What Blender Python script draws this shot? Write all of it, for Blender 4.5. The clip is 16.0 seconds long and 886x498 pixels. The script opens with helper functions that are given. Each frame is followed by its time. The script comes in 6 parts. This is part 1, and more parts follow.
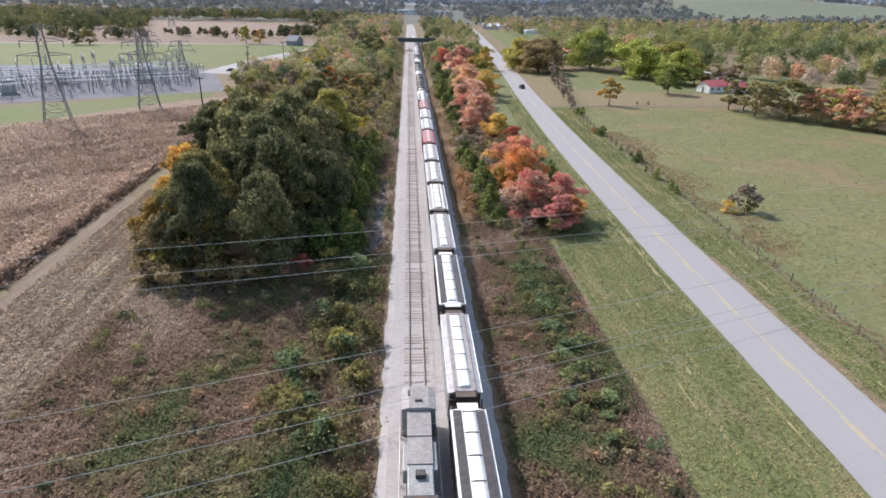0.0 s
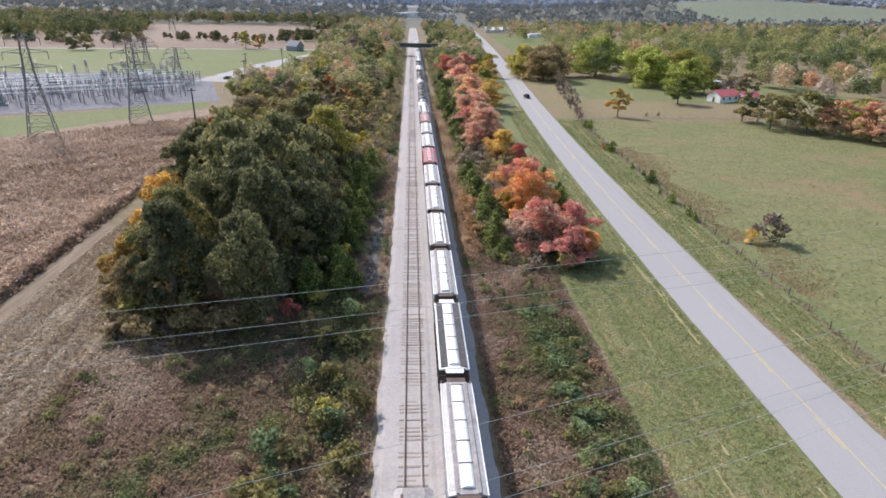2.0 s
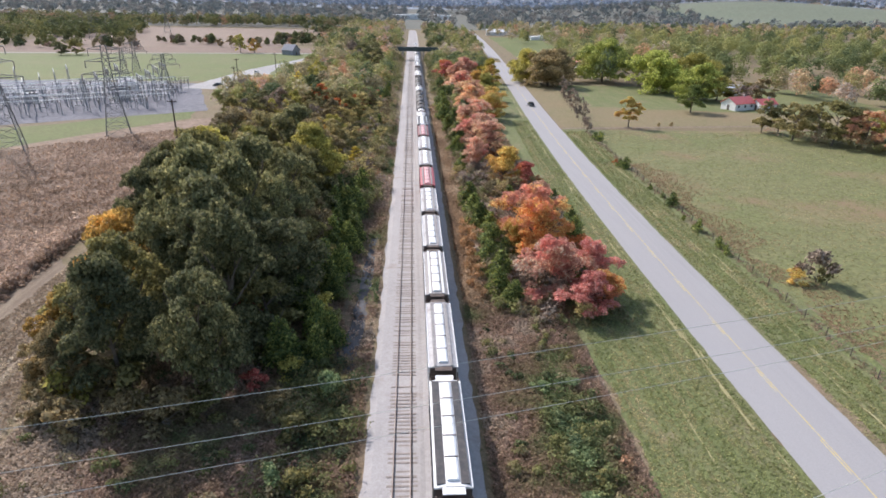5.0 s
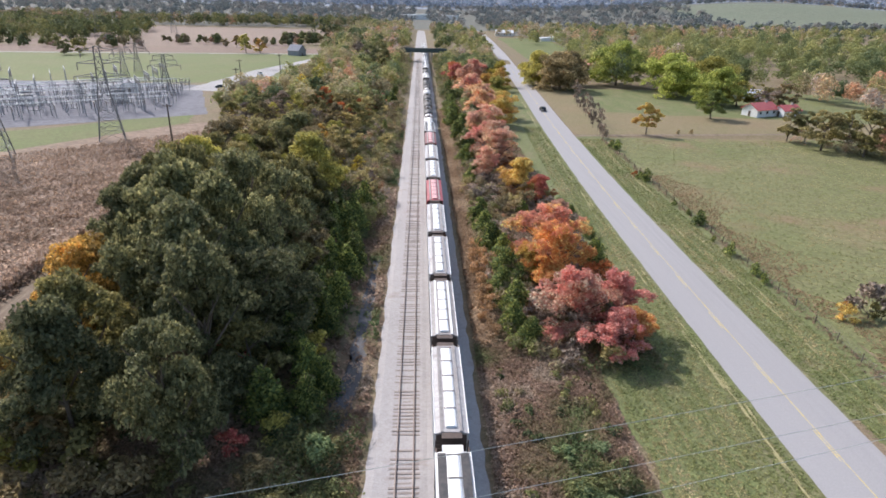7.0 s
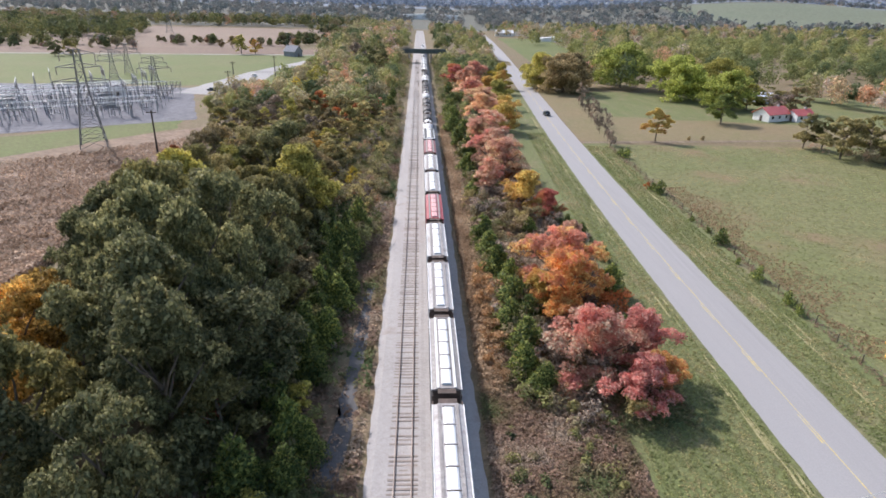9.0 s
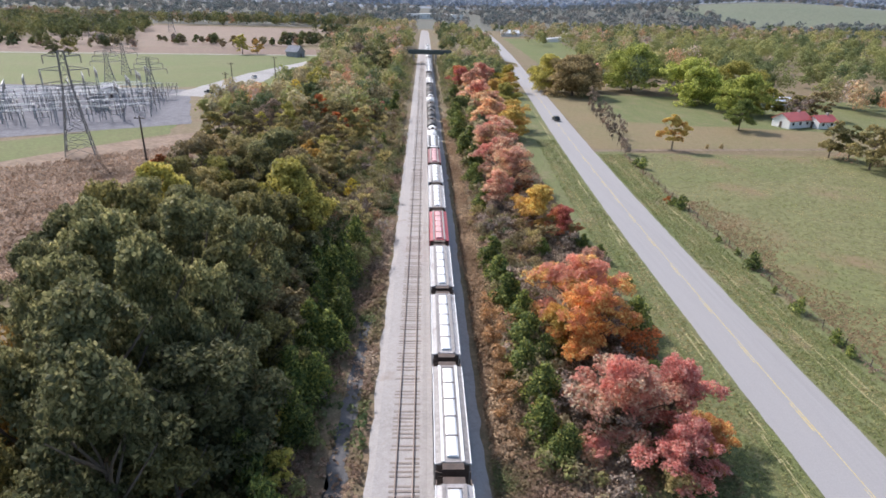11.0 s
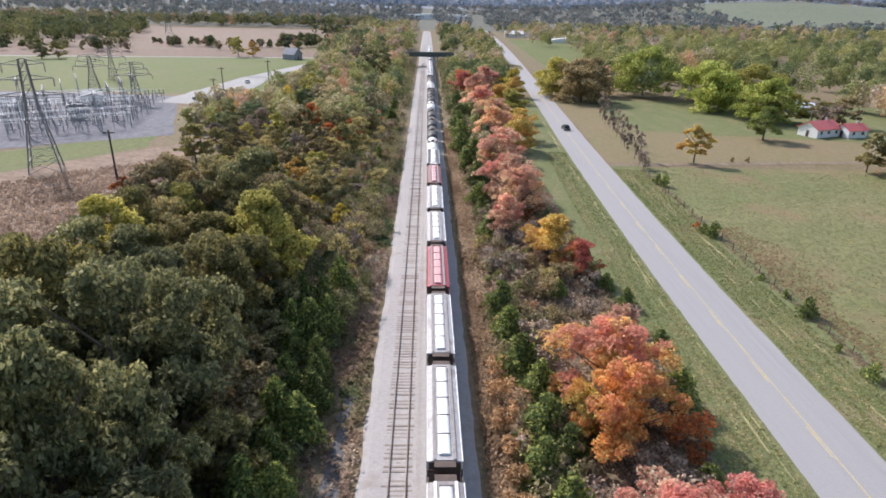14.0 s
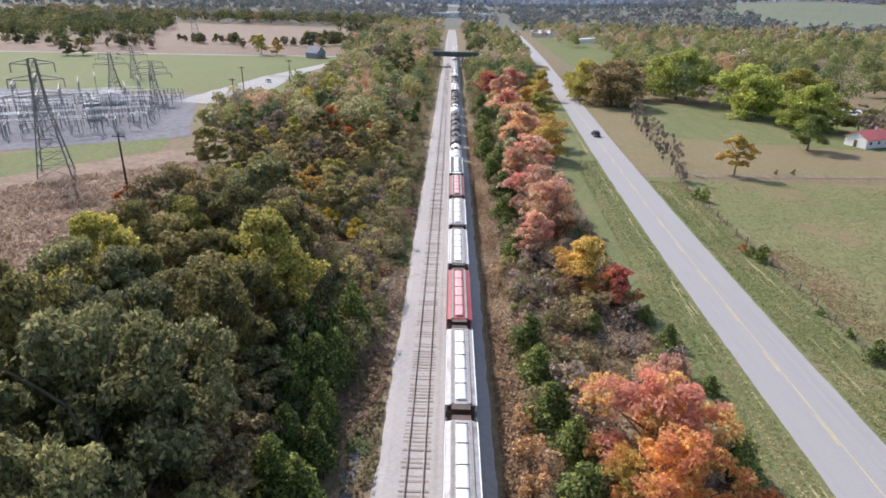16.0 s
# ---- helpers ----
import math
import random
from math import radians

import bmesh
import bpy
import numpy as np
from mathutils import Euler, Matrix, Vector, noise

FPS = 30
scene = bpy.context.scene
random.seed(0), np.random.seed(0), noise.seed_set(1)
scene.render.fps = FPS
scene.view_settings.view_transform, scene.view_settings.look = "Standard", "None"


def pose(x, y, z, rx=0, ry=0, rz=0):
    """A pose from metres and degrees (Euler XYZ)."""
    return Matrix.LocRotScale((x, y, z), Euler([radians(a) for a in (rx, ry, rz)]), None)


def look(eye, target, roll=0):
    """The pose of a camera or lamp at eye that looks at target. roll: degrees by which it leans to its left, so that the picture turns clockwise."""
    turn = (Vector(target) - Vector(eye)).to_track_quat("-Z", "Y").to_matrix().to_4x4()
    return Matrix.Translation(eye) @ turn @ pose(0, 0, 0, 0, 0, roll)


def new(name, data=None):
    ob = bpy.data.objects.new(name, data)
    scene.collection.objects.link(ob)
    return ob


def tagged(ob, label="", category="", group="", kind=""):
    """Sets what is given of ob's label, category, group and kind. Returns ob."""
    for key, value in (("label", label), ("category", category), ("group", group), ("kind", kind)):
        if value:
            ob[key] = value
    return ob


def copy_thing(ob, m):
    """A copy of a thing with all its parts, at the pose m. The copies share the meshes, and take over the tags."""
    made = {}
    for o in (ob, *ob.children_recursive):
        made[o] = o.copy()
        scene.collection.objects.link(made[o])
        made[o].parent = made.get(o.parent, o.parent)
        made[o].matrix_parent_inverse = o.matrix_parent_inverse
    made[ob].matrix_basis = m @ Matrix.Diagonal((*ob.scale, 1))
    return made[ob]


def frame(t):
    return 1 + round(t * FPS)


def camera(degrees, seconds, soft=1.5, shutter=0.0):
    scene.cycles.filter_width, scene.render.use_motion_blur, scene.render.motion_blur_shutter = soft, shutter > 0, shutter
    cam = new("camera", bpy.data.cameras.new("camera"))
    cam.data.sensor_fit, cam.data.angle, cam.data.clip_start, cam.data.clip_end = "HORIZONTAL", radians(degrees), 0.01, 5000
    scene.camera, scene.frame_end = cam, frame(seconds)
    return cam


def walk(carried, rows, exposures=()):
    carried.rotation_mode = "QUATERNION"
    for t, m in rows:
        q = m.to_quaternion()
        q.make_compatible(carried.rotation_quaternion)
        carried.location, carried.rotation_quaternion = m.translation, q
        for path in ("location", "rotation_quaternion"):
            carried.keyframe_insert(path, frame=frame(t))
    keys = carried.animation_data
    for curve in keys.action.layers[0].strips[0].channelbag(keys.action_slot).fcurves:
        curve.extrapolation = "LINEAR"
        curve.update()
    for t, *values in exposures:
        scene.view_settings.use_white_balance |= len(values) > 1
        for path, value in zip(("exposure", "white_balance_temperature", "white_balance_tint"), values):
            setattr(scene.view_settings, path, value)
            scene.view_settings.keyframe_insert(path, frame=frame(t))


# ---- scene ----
cam = camera(72.5, 16.0, soft=1.7)
PATH = [
    (0, (-0.708, -3.141, 34.765), (-0.597, -1.296, 34.001), 1.1),
    (0.5, (-0.589, -0.948, 35.145), (-0.477, 0.898, 34.384), 1.0),
    (1, (-0.398, 1.454, 35.624), (-0.289, 3.301, 34.866), 1.0),
    (1.5, (-0.25, 3.746, 36.152), (-0.142, 5.594, 35.393), 1.0),
    (2, (-0.074, 6.171, 36.661), (0.029, 8.018, 35.902), 1.1),
    (2.5, (0.131, 8.181, 36.999), (0.233, 10.029, 36.242), 1.0),
    (3, (0.33, 10.94, 37.182), (0.431, 12.789, 36.426), 1.0),
    (3.5, (0.364, 13.295, 37.133), (0.468, 15.144, 36.378), 1.0),
    (4, (0.613, 15.571, 37.232), (0.716, 17.42, 36.477), 1.0),
    (6.5, (1.133, 27.782, 37.395), (1.218, 29.632, 36.638), 1.1),
    (7, (1.194, 30.114, 37.45), (1.272, 31.964, 36.694), 1.2),
    (7.5, (1.303, 32.61, 37.491), (1.381, 34.46, 36.735), 1.2),
    (8, (1.28, 34.882, 37.548), (1.359, 36.731, 36.792), 1.2),
    (8.5, (1.355, 37.401, 37.653), (1.434, 39.251, 36.896), 1.2),
    (9, (1.255, 39.57, 37.693), (1.336, 41.419, 36.936), 1.2),
    (11.5, (1.463, 51.928, 37.854), (1.529, 53.777, 37.095), 1.4),
    (12, (1.612, 54.558, 37.891), (1.677, 56.407, 37.132), 1.4),
    (12.5, (1.669, 57.035, 37.97), (1.734, 58.884, 37.209), 1.4),
    (13, (1.919, 59.629, 38.035), (1.981, 61.478, 37.275), 1.3),
    (13.5, (2.053, 62.05, 38.135), (2.114, 63.899, 37.374), 1.2),
    (14, (2.23, 64.592, 38.108), (2.289, 66.441, 37.349), 1.2),
    (14.5, (2.294, 67.039, 38.193), (2.353, 68.888, 37.434), 1.2),
    (15, (2.451, 69.509, 38.225), (2.509, 71.358, 37.465), 1.2),
    (15.5, (2.449, 71.858, 38.279), (2.509, 73.707, 37.518), 1.2),
    (15.8, (2.286, 72.603, 38.355), (2.328, 74.452, 37.593), 1.3),
    (15.9, (2.231, 72.852, 38.381), (2.255, 74.700, 37.617), 1.4),
    (16, (2.177, 73.1, 38.406), (2.167, 74.948, 37.64), 1.5),
]
walk(cam, [(t, look(eye, target, roll)) for t, eye, target, roll in PATH])

# ---------------------------------------------------------------- light
scene.view_settings.exposure = 0.33
world = bpy.data.worlds.new("world")
scene.world = world
world.use_nodes = True
wn = world.node_tree.nodes
sky = wn.new("ShaderNodeTexSky")
sky.sky_type = "NISHITA"
sky.sun_disc = False
sky.sun_elevation = radians(40)
sky.sun_rotation = math.atan2(-0.62, 0.78)
sky.dust_density = 2.0
wn["Background"].inputs["Strength"].default_value = 0.19
world.node_tree.links.new(sky.outputs[0], wn["Background"].inputs[0])
sun = new("sun", bpy.data.lights.new("sun", "SUN"))
sun.data.energy, sun.data.angle, sun.data.color = 4.1, radians(0.9), (1.0, 0.957, 0.98)
sun.matrix_world = look((-62, 78, 84), (0, 0, 0))


# ---------------------------------------------------------------- materials
def base(name, rough=0.85, spec=0.25, metal=0.0):
    m = bpy.data.materials.new(name)
    m.use_nodes = True
    b = m.node_tree.nodes["Principled BSDF"]
    b.inputs["Roughness"].default_value = rough
    b.inputs["Specular IOR Level"].default_value = spec
    b.inputs["Metallic"].default_value = metal
    return m, m.node_tree.nodes, m.node_tree.links, b


def ramp(nodes, stops):
    r = nodes.new("ShaderNodeValToRGB")
    e = r.color_ramp.elements
    while len(e) < len(stops):
        e.new(0.5)
    for el, (p, c) in zip(e, stops):
        el.position, el.color = p, (*c, 1)
    return r


def noise_node(nodes, links, scale, detail=4.0, stretch=None, rough=0.6):
    n = nodes.new("ShaderNodeTexNoise")
    n.inputs["Scale"].default_value = scale
    n.inputs["Detail"].default_value = detail
    n.inputs["Roughness"].default_value = rough
    g = nodes.new("ShaderNodeNewGeometry")
    if stretch:
        v = nodes.new("ShaderNodeMapping")
        v.inputs["Scale"].default_value = stretch[0]
        v.inputs["Rotation"].default_value = (0, 0, radians(stretch[1]))
        links.new(g.outputs["Position"], v.inputs["Vector"])
        links.new(v.outputs[0], n.inputs["Vector"])
    else:
        links.new(g.outputs["Position"], n.inputs["Vector"])
    return n


def mix(nodes, links, a, b, fac, mode="MIX"):
    x = nodes.new("ShaderNodeMix")
    x.data_type, x.blend_type = "RGBA", mode
    if isinstance(fac, float):
        x.inputs[0].default_value = fac
    else:
        links.new(fac, x.inputs[0])
    for s, i in ((a, 6), (b, 7)):
        if isinstance(s, tuple):
            x.inputs[i].default_value = (*s, 1)
        else:
            links.new(s, x.inputs[i])
    return x.outputs[2]


def surface(name, c1, c2, c3=None, big=0.05, fine=1.5, rough=0.9, spec=0.2, bump=0.3, depth=0.1, stretch=None, metal=0.0, dirt=None, grain=0.24, gscale=None):
    """Two scales of noise: broad patches c1 to c2, and finer flecks of c3."""
    m, n, l, b = base(name, rough, spec, metal)
    nb = noise_node(n, l, big, 5, stretch)
    rb = ramp(n, [(0.32, c1), (0.68, c2)])
    l.new(nb.outputs[0], rb.inputs[0])
    col = rb.outputs[0]
    nf = noise_node(n, l, fine, 6, stretch, 0.75)
    rf = ramp(n, [(0.42, (0, 0, 0)), (0.62, (1, 1, 1))])
    l.new(nf.outputs[0], rf.inputs[0])
    if c3:
        col = mix(n, l, col, c3, rf.outputs[0])
    nd = noise_node(n, l, gscale or fine * 5.3, 3)
    rd = ramp(n, [(0.3, (1 - grain,) * 3), (0.7, (1 + grain,) * 3)])
    l.new(nd.outputs[0], rd.inputs[0])
    col = mix(n, l, col, rd.outputs[0], 1.0, "MULTIPLY")
    if dirt:
        ndd = noise_node(n, l, dirt[1], 5)
        rdd = ramp(n, [(dirt[2], (0, 0, 0)), (dirt[2] + 0.12, (1, 1, 1))])
        l.new(ndd.outputs[0], rdd.inputs[0])
        col = mix(n, l, col, dirt[0], rdd.outputs[0])
    l.new(col, b.inputs["Base Color"])
    if bump:
        bp = n.new("ShaderNodeBump")
        bp.inputs["Strength"].default_value, bp.inputs["Distance"].default_value = bump, depth
        l.new(nf.outputs[0], bp.inputs["Height"])
        l.new(bp.outputs[0], b.inputs["Normal"])
    return m


def foliage(name, c1, c2, c3, trans=0.42, vary=0.3, gain=1.5, second=None):
    """Leaves: each clump takes its own tone, each plant its own strength."""
    m, n, l, b = base(name, 0.65, 0.2)
    g = n.new("ShaderNodeNewGeometry")
    c1, c2, c3 = (tuple(min(0.8, k * gain) for k in c) for c in (c1, c2, c3))
    r = ramp(n, [(0.0, c1), (0.55, c2), (1.0, c3)])
    l.new(g.outputs["Random Per Island"], r.inputs[0])
    o = n.new("ShaderNodeObjectInfo")
    rr = ramp(n, [(0.0, (1 - vary, 1 - vary, 1 - vary)), (1.0, (1 + vary, 1 + vary * 0.8, 1 + vary * 0.5))])
    l.new(o.outputs["Random"], rr.inputs[0])
    col = mix(n, l, r.outputs[0], rr.outputs[0], 1.0, "MULTIPLY")
    if second:
        ns = noise_node(n, l, 0.16, 2)
        rs = ramp(n, [(0.48, (0, 0, 0)), (0.56, (0.85, 0.85, 0.85))])
        l.new(ns.outputs[0], rs.inputs[0])
        col = mix(n, l, col, second, rs.outputs[0])
    nz = noise_node(n, l, 0.22, 3)
    rz = ramp(n, [(0.3, (0.72, 0.74, 0.7)), (0.7, (1.25, 1.2, 1.1))])
    l.new(nz.outputs[0], rz.inputs[0])
    col = mix(n, l, col, rz.outputs[0], 1.0, "MULTIPLY")
    l.new(col, b.inputs["Base Color"])
    t = n.new("ShaderNodeBsdfTranslucent")
    l.new(col, t.inputs[0])
    mx = n.new("ShaderNodeMixShader")
    mx.inputs[0].default_value = trans
    l.new(b.outputs[0], mx.inputs[1]), l.new(t.outputs[0], mx.inputs[2])
    l.new(mx.outputs[0], n["Material Output"].inputs[0])
    return m


def toned(name, stops, trans=0.4, fleck=0.3, gain=1.5):
    """Vegetation in one mesh: every plant carries its own tone from 0 to 1."""
    m, n, l, b = base(name, 0.75, 0.15)
    a = n.new("ShaderNodeAttribute")
    a.attribute_name = "tone"
    r = ramp(n, [(p, tuple(min(0.8, k * gain) for k in c)) for p, c in stops])
    l.new(a.outputs["Fac"], r.inputs[0])
    g = n.new("ShaderNodeNewGeometry")
    rr = ramp(n, [(0.0, (1 - fleck,) * 3), (1.0, (1 + fleck,) * 3)])
    l.new(g.outputs["Random Per Island"], rr.inputs[0])
    col = mix(n, l, r.outputs[0], rr.outputs[0], 1.0, "MULTIPLY")
    l.new(col, b.inputs["Base Color"])
    t = n.new("ShaderNodeBsdfTranslucent")
    l.new(col, t.inputs[0])
    mx = n.new("ShaderNodeMixShader")
    mx.inputs[0].default_value = trans
    l.new(b.outputs[0], mx.inputs[1]), l.new(t.outputs[0], mx.inputs[2])
    l.new(mx.outputs[0], n["Material Output"].inputs[0])
    return m


M = {}
M["ground"] = surface("brown_soil_and_weeds", (0.15, 0.105, 0.065), (0.12, 0.115, 0.05), (0.21, 0.155, 0.10), 0.06, 0.9)
M["weedground"] = surface("weedy_ground", (0.18, 0.125, 0.085), (0.13, 0.125, 0.06), (0.25, 0.185, 0.12), 0.09, 1.1, bump=0.6, depth=0.3)
M["grass"] = surface("mown_grass", (0.108, 0.132, 0.048), (0.172, 0.158, 0.082), (0.135, 0.15, 0.058), 0.16, 1.1, stretch=((1.6, 0.3, 1), 0), bump=0.8, depth=0.15, dirt=((0.21, 0.165, 0.10), 0.11, 0.58), grain=0.3, gscale=2.6)
M["pasture"] = surface("pasture_grass", (0.135, 0.148, 0.058), (0.185, 0.165, 0.084), (0.14, 0.142, 0.06), 0.04, 0.3, stretch=((0.8, 1.0, 1), 20), bump=0.25, depth=0.1, dirt=((0.205, 0.148, 0.085), 0.035, 0.545), grain=0.38, gscale=1.5)
M["lawn"] = surface("bright_lawn", (0.10, 0.135, 0.04), (0.145, 0.142, 0.06), (0.115, 0.13, 0.045), 0.03, 0.25)
# Hill grass is greyed and paled in colour to suggest haze over distance.
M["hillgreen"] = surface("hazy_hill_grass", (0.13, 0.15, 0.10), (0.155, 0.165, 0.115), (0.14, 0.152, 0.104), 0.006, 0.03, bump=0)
M["cutgrass"] = surface("dry_cut_grass", (0.30, 0.265, 0.125), (0.24, 0.215, 0.10), (0.35, 0.31, 0.17), 0.3, 1.5)
M["drylawn"] = surface("dry_lawn", (0.195, 0.145, 0.08), (0.155, 0.145, 0.065), (0.205, 0.16, 0.095), 0.035, 0.5)
M["redgrass"] = surface("red_brown_grassland", (0.215, 0.15, 0.108), (0.165, 0.118, 0.08), (0.245, 0.175, 0.13), 0.045, 0.16, stretch=((0.7, 1.2, 1), 35), bump=0.7, depth=0.5)
M["stubble"] = surface("stubble_field", (0.165, 0.122, 0.088), (0.135, 0.10, 0.07), (0.235, 0.185, 0.132), 0.07, 0.7, stretch=((2.2, 0.16, 1), 0), bump=0.5)
M["tanfield"] = surface("harvested_field", (0.205, 0.142, 0.108), (0.175, 0.125, 0.092), (0.20, 0.148, 0.114), 0.01, 0.06, bump=0)
M["oldfield"] = surface("ploughed_field", (0.165, 0.112, 0.086), (0.19, 0.13, 0.096), (0.175, 0.122, 0.092), 0.012, 0.06, bump=0)
M["ballast"] = surface("pale_limestone_ballast", (0.36, 0.335, 0.322), (0.315, 0.294, 0.282), (0.38, 0.356, 0.342), 0.16, 1.6, bump=0.5, depth=0.05, dirt=((0.30, 0.262, 0.235), 0.3, 0.60), grain=0.13)
# Gravel grey taken down to hold the shade of the trees beside it.
M["ballast_shade"] = surface("shade_darkened_gravel", (0.11, 0.108, 0.11), (0.08, 0.08, 0.083), (0.135, 0.13, 0.132), 0.3, 3.0, bump=0.6, depth=0.06)
M["gravel"] = surface("substation_gravel", (0.14, 0.138, 0.155), (0.10, 0.10, 0.115), (0.18, 0.176, 0.195), 0.03, 0.4, bump=0.2)
M["lane"] = surface("pale_gravel_lane", (0.31, 0.295, 0.285), (0.26, 0.25, 0.245), (0.34, 0.325, 0.315), 0.05, 0.8, bump=0.2)
M["asphalt"] = surface("weathered_grey_asphalt", (0.315, 0.301, 0.297), (0.262, 0.25, 0.247), (0.295, 0.282, 0.278), 0.08, 1.3, 0.85, 0.3, 0.05, 0.01, ((1.5, 0.06, 1), 0), grain=0.06)
M["yellow"] = surface("worn_yellow_paint", (0.60, 0.44, 0.12), (0.50, 0.38, 0.16), (0.42, 0.37, 0.27), 0.5, 1.2, bump=0)
M["rail"] = surface("worn_steel_rail", (0.16, 0.12, 0.10), (0.24, 0.20, 0.18), None, 0.4, 3, 0.45, 0.4, 0, metal=0.4)
M["tie"] = surface("weathered_tie_wood", (0.20, 0.165, 0.145), (0.31, 0.27, 0.245), (0.26, 0.22, 0.195), 0.8, 5, bump=0.3, depth=0.02)
M["bark"] = surface("grey_brown_bark", (0.11, 0.085, 0.065), (0.17, 0.14, 0.115), None, 1.0, 6, bump=0.6, depth=0.05)
M["white"] = surface("dusty_white_paint", (0.62, 0.60, 0.585), (0.72, 0.71, 0.70), (0.66, 0.635, 0.61), 0.3, 2.2, 0.5, 0.4, 0.05, 0.01, dirt=((0.44, 0.40, 0.37), 0.5, 0.62))
M["roofwhite"] = surface("dusty_pale_grey_roof", (0.36, 0.34, 0.335), (0.44, 0.42, 0.415), (0.31, 0.29, 0.285), 0.3, 2.2, 0.5, 0.4, 0.05, 0.01, dirt=((0.25, 0.22, 0.205), 0.5, 0.57))
M["hatch"] = surface("bright_white_hatch", (0.78, 0.775, 0.77), (0.72, 0.71, 0.70), None, 0.6, 3, 0.4, 0.4, 0.03, 0.01)
M["greyroof"] = surface("dusty_grey_steel", (0.26, 0.235, 0.225), (0.34, 0.315, 0.30), (0.21, 0.19, 0.18), 0.35, 2.2, 0.55, 0.35, 0.05, 0.01)
M["red"] = surface("faded_red_paint", (0.31, 0.05, 0.06), (0.38, 0.085, 0.09), (0.26, 0.04, 0.05), 0.3, 2, 0.5, 0.35, 0.05, 0.01)
M["pinkhatch"] = surface("chalky_pink_paint", (0.62, 0.36, 0.36), (0.55, 0.29, 0.29), None, 0.5, 2.5, 0.55, 0.3, 0.03, 0.01)
M["maroon"] = surface("dull_maroon_paint", (0.21, 0.075, 0.075), (0.27, 0.11, 0.105), (0.17, 0.06, 0.06), 0.35, 2, 0.55, 0.3, 0.05, 0.01)
M["black"] = surface("black_car_paint", (0.03, 0.03, 0.033), (0.055, 0.05, 0.05), (0.08, 0.07, 0.065), 0.35, 2, 0.5, 0.35, 0.05, 0.01)
M["steel"] = surface("dark_rusty_steel", (0.075, 0.055, 0.045), (0.12, 0.085, 0.07), None, 1.2, 5, 0.7, 0.3, 0.2, 0.01)
M["locogrey"] = surface("light_grey_hood_paint", (0.27, 0.27, 0.265), (0.34, 0.335, 0.325), (0.22, 0.22, 0.215), 0.5, 3, 0.5, 0.4, 0.05, 0.01)
M["orange"] = surface("orange_red_striping", (0.55, 0.13, 0.05), (0.62, 0.18, 0.07), None, 1, 4, 0.5, 0.4, 0)
M["galv"] = surface("galvanised_steel", (0.22, 0.225, 0.24), (0.29, 0.295, 0.31), None, 0.5, 3, 0.5, 0.4, 0, metal=0.2)
M["darksteel"] = surface("weathered_tower_steel", (0.15, 0.145, 0.145), (0.20, 0.19, 0.185), None, 0.5, 3, 0.6, 0.3, 0)
M["porcelain"] = surface("brown_grey_insulator", (0.21, 0.155, 0.135), (0.27, 0.24, 0.24), None, 1, 3, 0.3, 0.5, 0)
M["polewood"] = surface("dark_pole_wood", (0.06, 0.045, 0.038), (0.09, 0.07, 0.06), None, 1, 5)
M["wire"] = surface("aluminium_wire", (0.66, 0.63, 0.54), (0.72, 0.69, 0.60), None, 1, 3, 0.7, 0.3, 0)
M["redroof"] = surface("red_metal_roof", (0.50, 0.10, 0.09), (0.56, 0.15, 0.13), None, 0.2, 1.5, 0.45, 0.4, 0)
M["siding"] = surface("white_siding", (0.74, 0.73, 0.71), (0.68, 0.67, 0.66), None, 0.3, 2, 0.6, 0.3, 0)
M["greyroofing"] = surface("grey_shingle_roof", (0.25, 0.25, 0.27), (0.32, 0.31, 0.33), None, 0.3, 2)
M["whiteroof"] = surface("white_metal_roof", (0.74, 0.74, 0.75), (0.68, 0.68, 0.70), None, 0.2, 1, 0.5, 0.4, 0)
M["concrete"] = surface("bridge_concrete", (0.36, 0.34, 0.32), (0.43, 0.41, 0.39), None, 0.3, 2)
M["bridgesteel"] = surface("dark_green_bridge_girder", (0.06, 0.075, 0.07), (0.09, 0.105, 0.10), None, 0.3, 2, 0.6, 0.3, 0)
M["glass"] = base("dark_window_glass", 0.08, 0.5)[0]
M["glass"].node_tree.nodes["Principled BSDF"].inputs["Base Color"].default_value = (0.02, 0.025, 0.03, 1)
M["rubber"] = surface("black_rubber", (0.025, 0.025, 0.025), (0.04, 0.04, 0.04), None, 1, 5)
M["carblack"] = surface("dark_car_paint", (0.025, 0.027, 0.032), (0.035, 0.037, 0.042), None, 1, 5, 0.25, 0.5, 0)
M["carwhite"] = surface("white_car_paint", (0.75, 0.75, 0.75), (0.7, 0.7, 0.7), None, 1, 5, 0.25, 0.5, 0)

F = {}
F["oak"] = foliage("dark_green_oak_leaves", (0.036, 0.040, 0.022), (0.067, 0.070, 0.036), (0.145, 0.138, 0.075), gain=2.8)
F["oak2"] = foliage("olive_oak_leaves", (0.045, 0.044, 0.019), (0.09, 0.083, 0.037), (0.16, 0.142, 0.06), gain=2.7)
F["oakorange"] = foliage("orange_oak_leaves", (0.09, 0.062, 0.02), (0.22, 0.145, 0.045), (0.34, 0.225, 0.075), gain=2.4)
F["rust"] = foliage("rust_leaves", (0.11, 0.045, 0.022), (0.25, 0.085, 0.035), (0.34, 0.13, 0.05), gain=1.8)
F["brown"] = foliage("brown_autumn_leaves", (0.065, 0.052, 0.03), (0.13, 0.105, 0.06), (0.21, 0.17, 0.10), gain=2.3)
F["tan"] = foliage("pale_olive_leaves", (0.085, 0.075, 0.035), (0.17, 0.15, 0.072), (0.26, 0.22, 0.115), gain=2.5)
